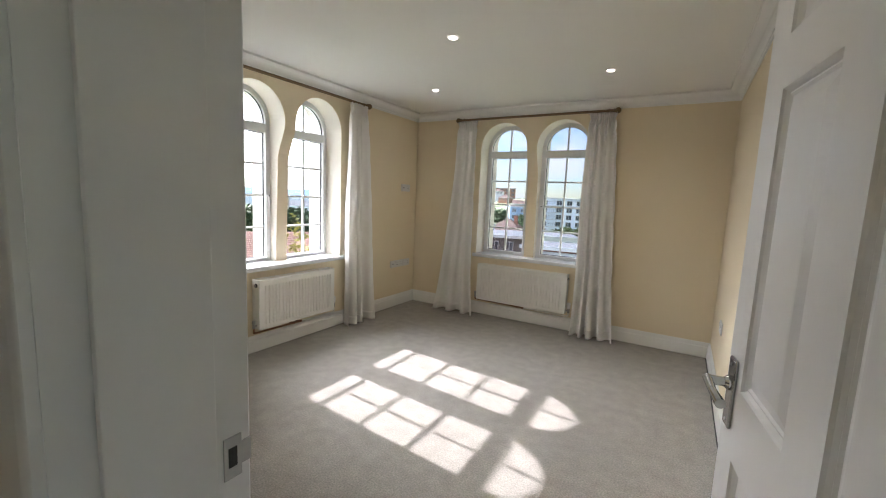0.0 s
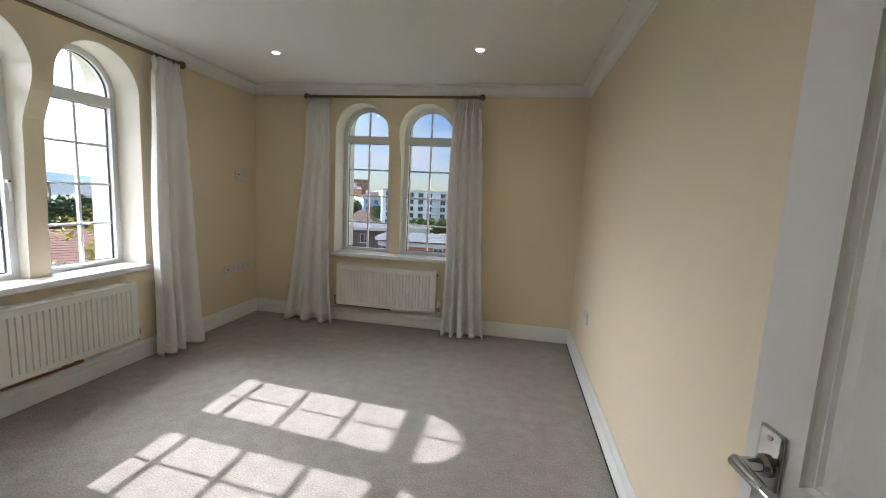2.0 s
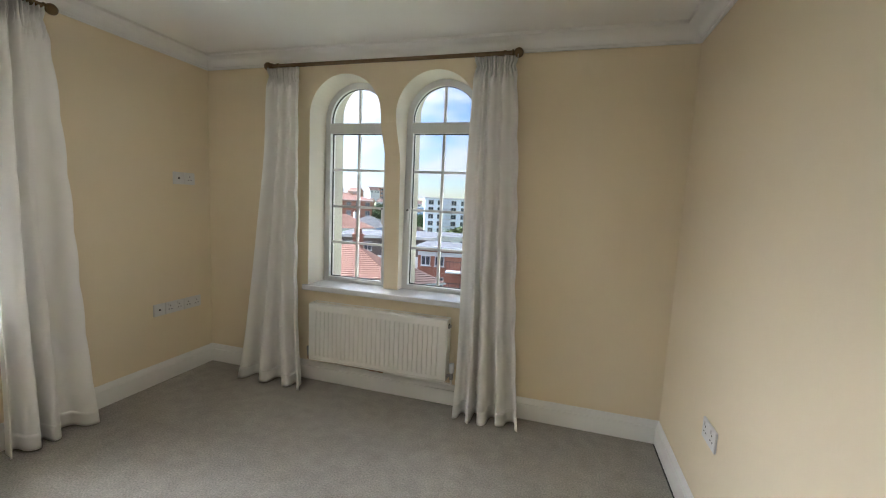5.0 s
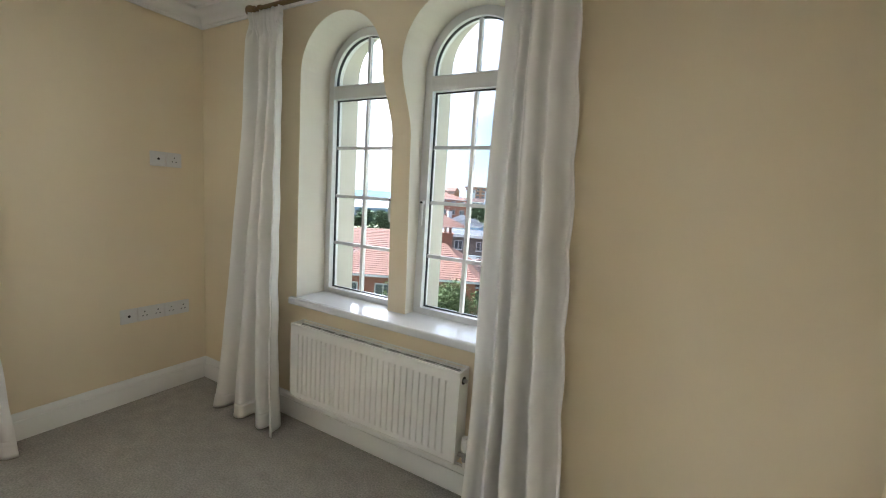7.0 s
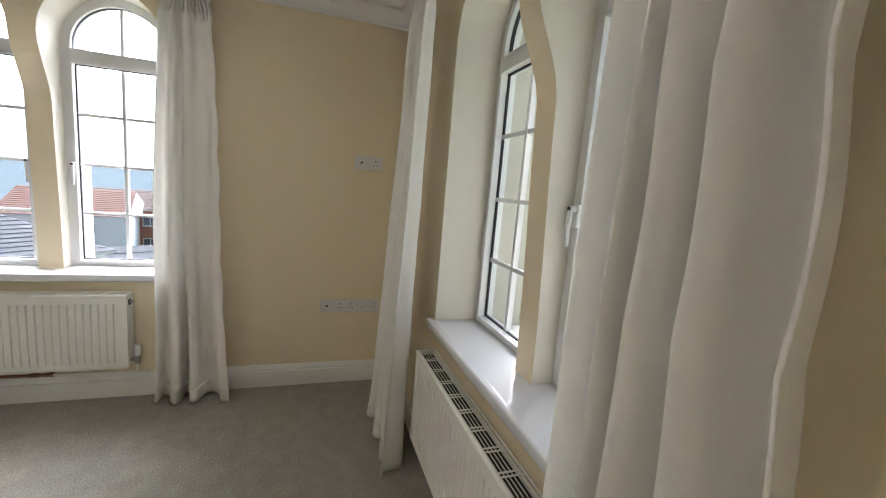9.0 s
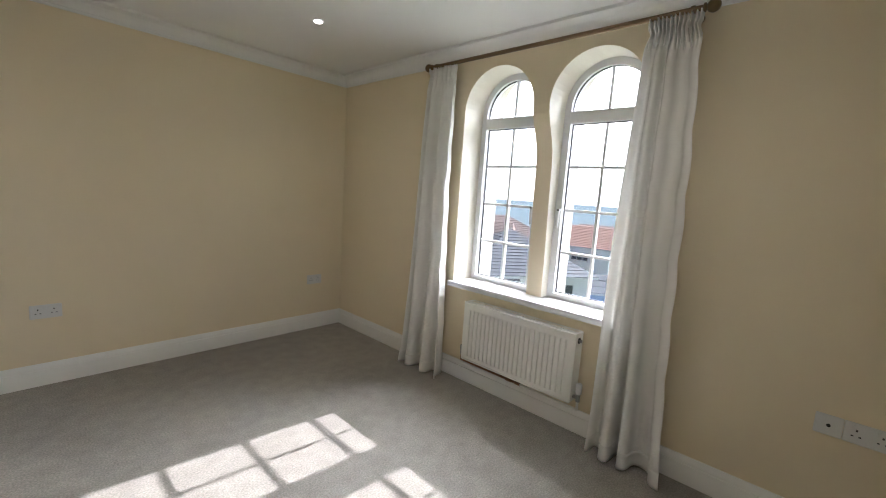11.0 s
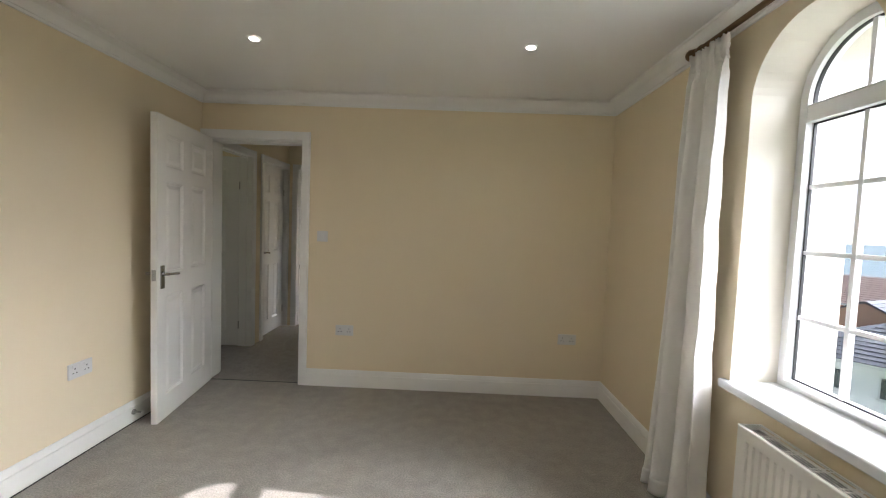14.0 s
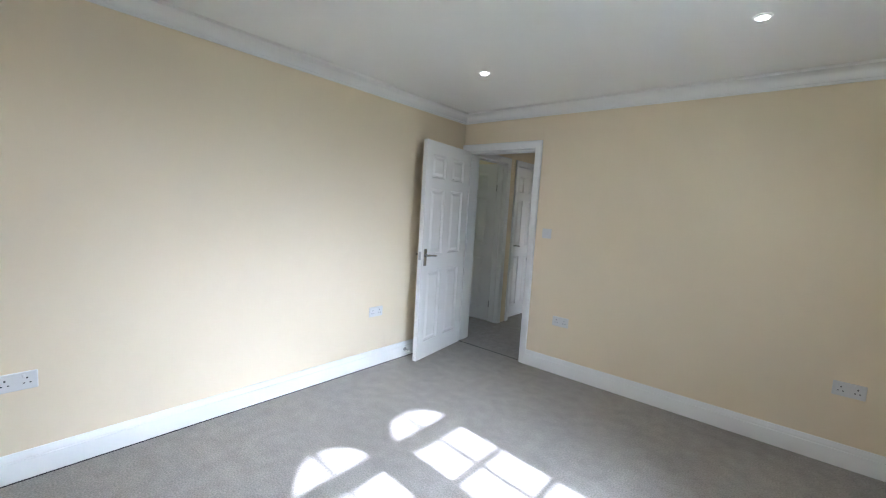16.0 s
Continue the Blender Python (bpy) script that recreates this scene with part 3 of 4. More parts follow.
    rod(bm, (s * (a + 0.035), -0.064, zb - 0.02), (s * (a + 0.035), -0.064, zp), 0.0075, 10)
    rod(bm, (s * (a + 0.035), -0.064, zp), (0.03, -0.05, zp), 0.0075, 10)
    part("feed_pipe", bm, RADIATOR, r, "painted feed pipe", True)
    bm = bmesh.new()
    rod(bm, (-s * (a + 0.03), -0.064, zb - 0.02), (-s * (a + 0.03), -0.064, zp + 0.012), 0.0075, 10)
    rod(bm, (-s * (a + 0.03), -0.064, zp + 0.012), (-0.03, -0.05, zp), 0.0075, 10)
    part("return_pipe", bm, COPPER, r, "tarnished copper return pipe", True)
    bm = bmesh.new()
    for o in (-0.035, 0.035):
        rod(bm, (o - 0.018, -0.05, zp), (o + 0.018, -0.05, zp), 0.012, 6)
        rod(bm, (o, -0.05, zp), (o, -0.0, zp), 0.008, 10)
    rod(bm, (-0.035, -0.05, zp), (0.035, -0.05, zp), 0.0085, 10)
    part("pipe_joint", bm, COPPER, r, "dull brass pipe joint", True)
    part("wall_bracket", boxes((-a + 0.12, -a + 0.16, yb, 0.0, z0 + 0.03, z1 - 0.03)), STEEL, r)
    part("wall_bracket", boxes((a - 0.16, a - 0.12, yb, 0, z0 + 0.03, z1 - 0.03)), STEEL, r)
    return r


radiator(1.690, 2.500, 0.205, 0.618, WEST, True, "cream-white steel panel radiator under the window, on the wall")
radiator(0.976, 1.995, 0.190, 0.605, NORTH, True, "long cream-white steel panel radiator under the window, on the wall")


# ---- doors ----
def panel_leaf(bm, w, h, t):
    """A six-panel door leaf: hinge edge at x = 0, faces at y = 0 and y = -t."""
    xs = [0, 0.12, w / 2 - 0.049, w / 2 + 0.066, w - 0.098, w]
    zs = [0, 0.160, 0.815, 0.965, 1.558, 1.655, 1.860, h]
    for face, into in ((0.0, -1), (-t, 1)):
        for i in range(5):
            for j in range(7):
                x0, x1, z0, z1 = xs[i], xs[i + 1], zs[j], zs[j + 1]
                loops = [(0, 0)]
                if i in (1, 3) and j in (1, 3, 5):
                    loops += [(0.003, 0.005), (0.009, 0.010), (0.013, 0.0085), (0.018, 0.012), (0.026, 0.010), (0.044, 0.003), (0.050, 0.0025)]
                rows = [[bm.verts.new((x, face + into * d, z)) for x, z in ((x0 + o, z0 + o), (x1 - o, z0 + o), (x1 - o, z1 - o), (x0 + o, z1 - o))] for o, d in loops]
                for p, q in zip(rows, rows[1:]):
                    for k in range(4):
                        bm.faces.new((p[k], p[(k + 1) % 4], q[(k + 1) % 4], q[k]))
                bm.faces.new(rows[-1])
    for a, b in (((0, 0), (0, h)), ((0, h), (w, h)), ((w, h), (w, 0)), ((w, 0), (0, 0))):
        bm.faces.new([bm.verts.new((p[0], y, p[1])) for p, y in ((a, 0), (b, 0), (b, -t), (a, -t))])
    bmesh.ops.remove_doubles(bm, verts=bm.verts, dist=1e-5)


def lever(parent, x, y, z, side, out):
    """Lever handle on a backplate; out: which way the plate faces along y; side: which way the lever points along x."""
    pl = part("backplate", boxes((x - 0.021, x + 0.021, min(y, y + out * 0.008), max(y, y + out * 0.008), z - 0.075, z + 0.075, 0.003)), CHROME, parent, "chrome backplate")
    bm = bmesh.new()
    rod(bm, (x, y, z + 0.02), (x, y + out * 0.048, z + 0.02), 0.010, 14)
    turned(bm, [(0.016, 0), (0.016, 0.004), (0.011, 0.010)], pose(x, y + out * 0.008, z + 0.02, -90 * out, 0, 0), 16)
    rod(bm, (x - side * 0.006, y + out * 0.048, z + 0.021), (x + side * 0.055, y + out * 0.050, z + 0.018), 0.0095, 12, 0.008)
    rod(bm, (x + side * 0.055, y + out * 0.050, z + 0.018), (x + side * 0.108, y + out * 0.046, z + 0.013), 0.008, 12, 0.010)
    part("lever", bm, CHROME, pl, "chrome lever", True)
    bm = boxes()
    for dz in (-0.062, 0.062):
        rod(bm, (x, y + out * 0.007, z + dz), (x, y + out * 0.0095, z + dz), 0.004, 10)
    part("screw", bm, STEEL, pl)


def door(name, at, w, label, knuckle=0.004):
    d = thing(name, at, label, "door", "six-panel doors", "structure")
    bm = bmesh.new()
    panel_leaf(bm, w, 1.975, 0.038)
    leaf = part("leaf", bm, DOORWHITE, d, at=pose(0, 0, 0.008))
    lever(leaf, w - 0.052, 0.0, 0.945, -1, 1)
    lever(leaf, w - 0.052, -0.038, 0.945, -1, -1)
    part("latch_plate", boxes((w, w + 0.002, -0.031, -0.007, 0.925, 0.995)), STEEL, leaf, "steel latch plate")
    part("latch", boxes((w + 0.002, w + 0.013, -0.025, -0.013, 0.950, 0.972, 0.003)), STEEL, leaf, "steel latch bolt")
    for z in (0.22, 1.68):
        bm = bmesh.new()
        rod(bm, (-0.004, knuckle, z - 0.04), (-0.004, knuckle, z + 0.04), 0.006, 12)
        box(bm, -0.002, 0.0, -0.032, 0.0, z - 0.04, z + 0.04)
        part("hinge", bm, STEEL, leaf, "steel butt hinge", True)
    return d


def casing(name, u0, u1, y_room, y_far, at, label, bead=0.035):
    """Door lining with planted stops, and architraves on both faces."""
    c = thing(name, at, label, "door frame", "", "structure")
    for s, u in ((-1, u0), (1, u1)):
        part("jamb", boxes((min(u, u + s * 0.02), max(u, u + s * 0.02), y_far, y_room, 0, HEAD + 0.02)), GLOSS, c)
        part("door_stop_bead", boxes((min(u, u - s * 0.012), max(u, u - s * 0.012), y_room - 0.043 - bead, y_room - 0.043, 0, HEAD - 0.0125, 0.002)), GLOSS, c)
    part("head", boxes((u0, u1, y_far, y_room, HEAD, HEAD + 0.02)), GLOSS, c)
    part("door_stop_bead", boxes((u0, u1, y_room - 0.043 - bead, y_room - 0.043, HEAD - 0.012, HEAD)), GLOSS, c)
    prof = [(0.0, 0.0), (0.0, 0.010), (0.004, 0.014), (0.012, 0.0155), (0.040, 0.019), (0.052, 0.022), (0.060, 0.022), (0.066, 0.018), (0.066, 0.0)]
    for y, out in ((y_room, 1), (y_far, -1)):
        bm = bmesh.new()
        rows = []
        for px, pz, mx, mz in ((u0 - 0.003, 0, -1, 0), (u0 - 0.003, HEAD + 0.003, -1, 1), (u1 + 0.003, HEAD + 0.003, 1, 1), (u1 + 0.003, 0, 1, 0)):
            rows.append([bm.verts.new((px + mx * a, y + out * b, pz + mz * a)) for a, b in prof])
        for p, q in zip(rows, rows[1:]):
            for k in range(len(prof)):
                j = (k + 1) % len(prof)
                bm.faces.new((p[k], q[k], q[j], p[j]))
        bm.faces.new(rows[0])
        bm.faces.new(rows[-1])
        part("architrave", bm, GLOSS, c, smooth=True)
    return c


frame_main = casing("door_frame_1", DOOR0, DOOR1, 0, SOUTH, pose(0, 0, 0), "white painted door lining with moulded architraves", 0.118)
sp = part("strike_plate", boxes((DOOR0 + 0.0, DOOR0 + 0.0022, -0.029, -0.004, 0.945, 1.005), (DOOR0 - 0.001, DOOR0 + 0.0022, -0.004, 0.010, 0.960, 0.992)), STEEL, frame_main, "steel strike plate")
part("keep", boxes((DOOR0 + 0.0021, DOOR0 + 0.0032, -0.023, -0.011, 0.962, 0.990)), DARK, sp, "dark latch hole")
door("door_1", pose(DOOR1 - 0.038, 0.006, 0, 0, 0, 98.0), 0.768, "white six-panel door with chrome lever handles, standing open against the wall", -0.042)

bm = bmesh.new()
rod(bm, (0, 0, 0), (-0.008, 0, 0), 0.017, 16)
stop = tagged(new("door_stop", mesh("door_stop", bm, STEEL, True)), "small steel door stop screwed to the skirting board", "door stop")
stop.matrix_basis = pose(W - 0.019, 0.738, 0.07)
bm = bmesh.new()
rod(bm, (-0.008, 0, 0), (-0.058, 0, 0), 0.006, 12)
part("rod", bm, STEEL, stop, smooth=True)
bm = bmesh.new()
rod(bm, (-0.058, 0, 0), (-0.074, 0, 0), 0.010, 14)
part("buffer", bm, PLATE, stop, "pale rubber buffer", True)


# ---- sockets, switch, downlights ----
def outlet(kind, at, label, group="wall sockets"):
    """A wall plate in local x (across) and z (up), proud along +y."""
    w = 0.146 if kind == "double" else 0.086
    o = thing("light_switch" if kind == "switch" else "wall_socket", at, label, "light switch" if kind == "switch" else "socket", group)
    part("faceplate", boxes((-w / 2, w / 2, 0, 0.0095, -0.043, 0.043, 0.004)), SOCKET, o)
    if kind in ("double", "single"):
        for c in ((-0.036, 0.036) if kind == "double" else (0,)):
            bm = boxes((c - 0.003, c + 0.003, 0.0085, 0.0102, 0.009, 0.017), (c - 0.0145, c - 0.007, 0.0085, 0.0102, -0.013, -0.008), (c + 0.007, c + 0.0145, 0.0085, 0.0102, -0.013, -0.008))
            part("pin_holes", bm, DARK, o, "dark three-pin holes")
            part("rocker", boxes((c + 0.006, c + 0.017, 0.0085, 0.0135, 0.016, 0.034, 0.002)), SOCKET, o)
    elif kind == "aerial":
        bm = bmesh.new()
        rod(bm, (0, 0.008, 0), (0, 0.0125, 0), 0.007, 14)
        part("aerial_port", bm, DARK, o, "dark round aerial port")
    else:
        part("rocker", boxes((-0.010, 0.010, 0.0085, 0.014, -0.018, 0.018, 0.002)), SOCKET, o, "white rocker")
    return o


DS = "white double plug socket on the cream wall"
ON_S, ON_E, ON_W = (lambda x, z: pose(x, 0, z)), (lambda y, z: pose(W, y, z, 0, 0, 90)), (lambda y, z: pose(0, y, z, 0, 0, -90))
outlet("switch", ON_S(2.298, 1.230), "white single light switch beside the door", "light switches")
outlet("double", ON_S(2.100, 0.468), DS)
outlet("double", ON_S(0.290, 0.470), DS)
outlet("double", ON_E(1.095, 0.480), DS)
outlet("double", ON_E(3.235, 0.480), DS)
outlet("aerial", ON_W(3.722, 1.443), "white aerial plate high on the cream wall")
outlet("single", ON_W(3.810, 1.443), "white single plug socket high on the cream wall")
outlet("aerial", ON_W(3.548, 0.520), "white aerial plate low on the cream wall")
outlet("double", ON_W(3.665, 0.520), DS)
outlet("double", ON_W(3.812, 0.520), DS)


def downlight(x, y):
    d = thing("downlight", pose(x, y, H), "small recessed downlight with a white rim, switched on", "downlight", "ceiling downlights")
    bm = bmesh.new()
    turned(bm, [(0.024, 0.0), (0.024, -0.002), (0.028, -0.0055), (0.037, -0.0035), (0.038, 0.0)], n=28)
    part("rim", bm, PLATE, d, "white metal rim", True)
    bm = bmesh.new()
    rod(bm, (0, 0, -0.0065), (0, 0, -0.0035), 0.0225, 24)
    part("lens", bm, LENS, d, "glowing lamp lens")
    lamp = new("lamp", bpy.data.lights.new("lamp", "SPOT"))
    lamp.data.energy, lamp.data.color, lamp.data.spot_size, lamp.data.spot_blend, lamp.data.shadow_soft_size = LAMP_POWER, (1.0, 0.93, 0.82), radians(150), 1.0, 0.03
    lamp.matrix_basis = pose(0, 0, -0.045)
    lamp.parent = d
    return d


for x, y in ((0.835, 3.055), (2.388, 3.055), (0.860, 0.968), (2.395, 0.975), (1.605, 2.020)):
    downlight(x, y)


# ---- hall and the rooms beyond it ----
structure("floor_hall", boxes((HALL_W - 0.2, 6.4, -5.4, -0.1, -0.2, -0.004)), CARPET, "grey-beige carpet running through the hall", "carpet")
part_bar = boxes((DOOR0, DOOR1, -0.030, -0.020, -0.004, 0.002, 0.0008))
structure("threshold_bar", part_bar, GASKET, "thin dark carpet joint strip in the doorway", "threshold")
structure("ceiling_hall", boxes((HALL_W - 0.2, 6.4, -5.4, SOUTH, H + 0.004, H + 0.2)), CEILING, "flat white painted ceiling", "ceiling")
EAST_HALL = pose(HALL_E, 0, 0, 0, 0, -90)        # local x runs down the hall, local y is east
structure("wall_hall_east", pierced(0.2, 1.99, -0.2, H, 0, 0.12, [[(0.24, -0.19), (0.24, HEAD + 0.02), (0.95, HEAD + 0.02), (0.95, -0.19)], [(1.18, -0.19), (1.18, HEAD + 0.02), (1.855, HEAD + 0.02), (1.855, -0.19)]]), CREAM, "cream hall wall with two doorways", "wall", EAST_HALL)
END0, END1 = 2.52, 3.215
structure("wall_hall_end", pierced(HALL_W, HALL_E, -0.2, H, HALL_S - 0.12, HALL_S, [[(END0 - 0.02, -0.19), (END0 - 0.02, HEAD + 0.02), (END1 + 0.02, HEAD + 0.02), (END1 + 0.02, -0.19)]]), CREAM, "cream hall wall with a doorway at its end", "wall")
ROOM_LIGHTS = (2.95, 3.6, 4.3)
structure("wall_room_west", pierced(HALL_S - 3.53, SOUTH, -0.2, H, 0, 0.3, [arch_outline(-c, 0.25, SILL, SPRING - 0.1) for c in ROOM_LIGHTS[::-1]]), CREAM, "cream wall with arched windows", "wall", pose(HALL_W, 0, 0, 0, 0, 90))
structure("wall_room_south", boxes((HALL_W - 0.3, 6.4, -5.42, -5.25, -0.2, H)), CREAM, "plain cream wall of the far room", "wall")
# out of view; its openings are added to let more daylight reach the hall
structure("wall_rooms_east", pierced(-5.25, SOUTH, -0.2, H, -0.2, 0.0, [[(a, 0.6), (a, 2.15), (a + w, 2.15), (a + w, 0.6)] for a, w in ((-4.3, 1.4), (-1.8, 1.5))]), CREAM, "unseen cream wall with openings added to light the hall", "wall", pose(6.2, 0, 0, 0, 0, 90))
structure("wall_side_room_south", boxes((HALL_E + 0.12, 6.2, -2.0, -1.88, -0.2, H)), CREAM, "plain cream wall", "wall")
structure("wall_side_room_north", boxes((W + 0.2, 6.4, SOUTH, SOUTH + 0.15, -0.2, H)), CREAM, "plain cream wall", "wall")
bm = bmesh.new()
sweep(bm, [(HALL_W, -5.25), (6.2, -5.25)], SKIRT)
structure("baseboard_far_room", bm, GLOSS, "white skirting board", "skirting board", smooth=True)
structure("trim_coving_far_room", boxes((HALL_W, 6.2, -5.25, -5.16, 2.27, H)), CEILING, "white coving", "coving")
casing("door_frame_2", 0.26, 0.93, 0.12, 0.0, EAST_HALL, "white painted door lining of the side room")
casing("door_frame_3", 1.20, 1.835, 0.12, 0.0, EAST_HALL, "white painted door lining of the cupboard")
casing("door_frame_4", END0, END1, HALL_S, HALL_S - 0.12, pose(0, 0, 0), "white painted door lining of the far room")
door("door_2", pose(HALL_E + 0.126, -0.926, 0, 0, 0, 4.0), 0.665, "white six-panel door standing open into the side room")
door("door_3", pose(HALL_E + 0.045, -1.832, 0, 0, 0, 90), 0.629, "white six-panel cupboard door, closed")
outlet("double", pose(3.90, -5.25, 0.48), "white double plug socket on the far wall")
outlet("aerial", pose(3.55, -5.25, 0.21), "small white box low on the far wall")

# ---- outside: ground, sea, town ----
def spot(bearing, far, turn=0):
    a = radians(bearing)
    return pose(2 + far * math.sin(a), 2.5 + far * math.cos(a), 0, 0, 0, -bearing + turn)


def lie(x, y):
    """Height of the land: level round the house, a hill to the north, a slope to the sea in the west."""
    hill = smooth(70, 330, y) * 15 * smooth(-330, -120, x)
    shore = smooth(60, 230, -x) * 30 * (1 - 0.75 * smooth(60, 200, y))
    far = smooth(450, 900, -x) * 60
    return -9.2 + hill - shore - far + 0.5 * noise.noise(Vector((x * 0.02, y * 0.02, 0)))


lines = sorted({round(s * (4 * k + 0.55 * k * k + 0.011 * k ** 3.1), 2) for k in range(0, 49) for s in (-1, 1)})
verts = [(x, y, lie(x, y)) for y in lines for x in lines]
n = len(lines)
me = bpy.data.meshes.new("ground")
me.from_pydata(verts, [], [(j * n + i, j * n + i + 1, (j + 1) * n + i + 1, (j + 1) * n + i) for j in range(n - 1) for i in range(n - 1)])
me.materials.append(GROUND)
tagged(new("ground", me), "gardens, lawns and paving of the town below", "ground", "", "structure")
bm = bmesh.new()
bm.faces.new([bm.verts.new(p) for p in ((-4500, -4500, -24), (-90, -4500, -24), (-90, 4500, -24), (-4500, 4500, -24))])
structure("water", bm, SEA, "pale blue-green sea reaching the horizon", "sea")
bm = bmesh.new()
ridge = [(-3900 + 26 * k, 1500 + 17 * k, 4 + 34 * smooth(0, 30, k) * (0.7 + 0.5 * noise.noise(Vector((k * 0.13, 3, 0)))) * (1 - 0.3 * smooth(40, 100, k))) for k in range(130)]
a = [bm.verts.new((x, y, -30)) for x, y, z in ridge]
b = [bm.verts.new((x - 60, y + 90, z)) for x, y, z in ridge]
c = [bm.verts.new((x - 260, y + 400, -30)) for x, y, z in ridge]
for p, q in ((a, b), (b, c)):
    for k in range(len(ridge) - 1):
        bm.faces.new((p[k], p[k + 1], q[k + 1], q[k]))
structure("backdrop_headland", bm, FARLAND, "headland across the bay, coloured blue for distance haze", "headland")


def pitched(a, b, r, z0, z1, courses, lift=0.035):
    """Courses of tiles from the eaves rectangle (half sizes a, b) to a ridge of half length r."""
    bm = bmesh.new()
    def ringed(s, up):
        x, y, z = a + (r - a) * s, b * (1 - s), z0 + (z1 - z0) * s + up
        return [bm.verts.new(p) for p in ((-x, -y, z), (x, -y, z), (x, y, z), (-x, y, z))]
    for k in range(courses):
        p, q, o = ringed(k / courses, lift), ringed((k + 1) / courses - 1e-4, 0.0), ringed(k / courses, 0.0)
        for i in range(4):
            j = (i + 1) % 4
            bm.faces.new((p[i], p[j], q[j], q[i]))
            bm.faces.new((o[i], o[j], p[j], p[i]))
    return bm


def pane_set(parent, u, z, w, h, face, look_out, lights=2):
    """A house window on a facade: frame, sill, panes with a mullion. face: the wall's matrix, with -y outward."""
    wd = part("window", boxes((u - w / 2, u + w / 2, -0.05, 0.02, z - h / 2, z - h / 2 + 0.07), (u - w / 2, u + w / 2, -0.05, 0.02, z + h / 2 - 0.07, z + h / 2),
              *[(u - w / 2 + k * (w - 0.07) / lights, u - w / 2 + 0.07 + k * (w - 0.07) / lights, -0.05, 0.02, z - h / 2, z + h / 2) for k in range(lights + 1)],
              (u - w / 2 - 0.06, u + w / 2 + 0.06, -0.11, 0.0, z - h / 2 - 0.07, z - h / 2)), TRIMWHITE, parent, at=face)
    part("pane", boxes((u - w / 2 + 0.03, u + w / 2 - 0.03, -0.02, 0.03, z - h / 2 + 0.03, z + h / 2 - 0.03)), DARKPANE, wd)


def building(name, label, at, w, d, eave, ridge, wall, roof, hip=1.0, base=-10.5, windows=(), side_windows=(), courses=12, chimneys=(), over=0.35, kind="house", balconies=(), parapet=False, band=None):
    h = thing(name, at, label, kind)
    part("wall", boxes((-w / 2, w / 2, -d / 2, d / 2, base, eave)), wall, h)
    if roof is not None and not parapet:
        A, B = w / 2 + over, d / 2 + over
        r = max(0.2, A - B * hip) if A >= B else 0.2
        part("roof", pitched(A, B, r, eave - 0.05, ridge, courses), roof, h)
        part("eaves", boxes((-A, A, -B, -B + 0.12, eave - 0.22, eave - 0.052), (-A, A, B - 0.12, B, eave - 0.22, eave - 0.052), (-A, -A + 0.12, -B + 0.12, B - 0.12, eave - 0.22, eave - 0.052), (A - 0.12, A, -B + 0.12, B - 0.12, eave - 0.22, eave - 0.052), (-A + 0.12, A - 0.12, -B + 0.12, B - 0.12, eave - 0.12, eave - 0.056)), TRIMWHITE, h)
        if hip < 0.3:
            for s in (-1, 1):
                bm = bmesh.new()
                x = s * (w / 2 + 0.002)
                f = bm.faces.new([bm.verts.new(p) for p in ((s * (A + 0.02), -B + 0.1, eave), (s * (A + 0.02), B - 0.1, eave), (s * (r + 0.02), 0, ridge - 0.12))])
                part("gable", bm, wall, h)
    elif roof is not None:
        part("roof", boxes((-w / 2 - 0.3, w / 2 + 0.3, -d / 2 - 0.3, d / 2 + 0.3, eave, eave + 0.22)), roof, h)
        part("fascia", boxes((-w / 2 - 0.32, w / 2 + 0.32, -d / 2 - 0.32, -d / 2 - 0.301, eave - 0.12, eave + 0.24)), TRIMWHITE, h)
    front, left, right = pose(0, -d / 2, 0), pose(-w / 2, 0, 0, 0, 0, -90), pose(w / 2, 0, 0, 0, 0, 90)
    for u, z, ww, hh in windows:
        pane_set(h, u, z, ww, hh, front, True, 3 if ww > 1.6 else 2)
    for u, z, ww, hh in side_windows:
        pane_set(h, u, z, ww, hh, left, True)
        pane_set(h, u, z, ww, hh, right, True)
    for u, z, ww in balconies:
        bal = part("balcony", boxes((u - ww / 2, u + ww / 2, -d / 2 - 1.1, -d / 2, z - 0.15, z)), TRIMWHITE, h)
        part("railing", boxes((u - ww / 2, u + ww / 2, -d / 2 - 1.1, -d / 2 - 1.05, z + 0.95, z + 1.02), *[(u - ww / 2 + k * ww / 6 - 0.02, u - ww / 2 + k * ww / 6 + 0.02, -d / 2 - 1.1, -d / 2 - 1.06, z, z + 0.96) for k in range(7)]), DARKPANE, bal)
    if band:
        part("band", boxes((-w / 2 - 0.02, w / 2 + 0.02, -d / 2 - 0.03, -d / 2 - 0.002, band[0], band[1])), TRIMWHITE, h)
    for x, y, top in chimneys:
        ch = part("chimney", boxes((x - 0.45, x + 0.45, y - 0.3, y + 0.3, eave, top), (x - 0.52, x + 0.52, y - 0.37, y + 0.37, top - 0.2, top - 0.05)), wall if wall is not BLUEWALL else WHITEWALL, h)
        bm = bmesh.new()
        for o in (-0.22, 0.22):
            turned(bm, [(0.13, 0), (0.11, 0.35), (0.14, 0.38), (0.13, 0.45)], pose(x + o, y, top), 10)
        part("chimney_pot", bm, REDTILE, ch, "red clay pot")
    return h


def grid(us, zs, w, h):
    return [(u, z, w, h) for z in zs for u in us]


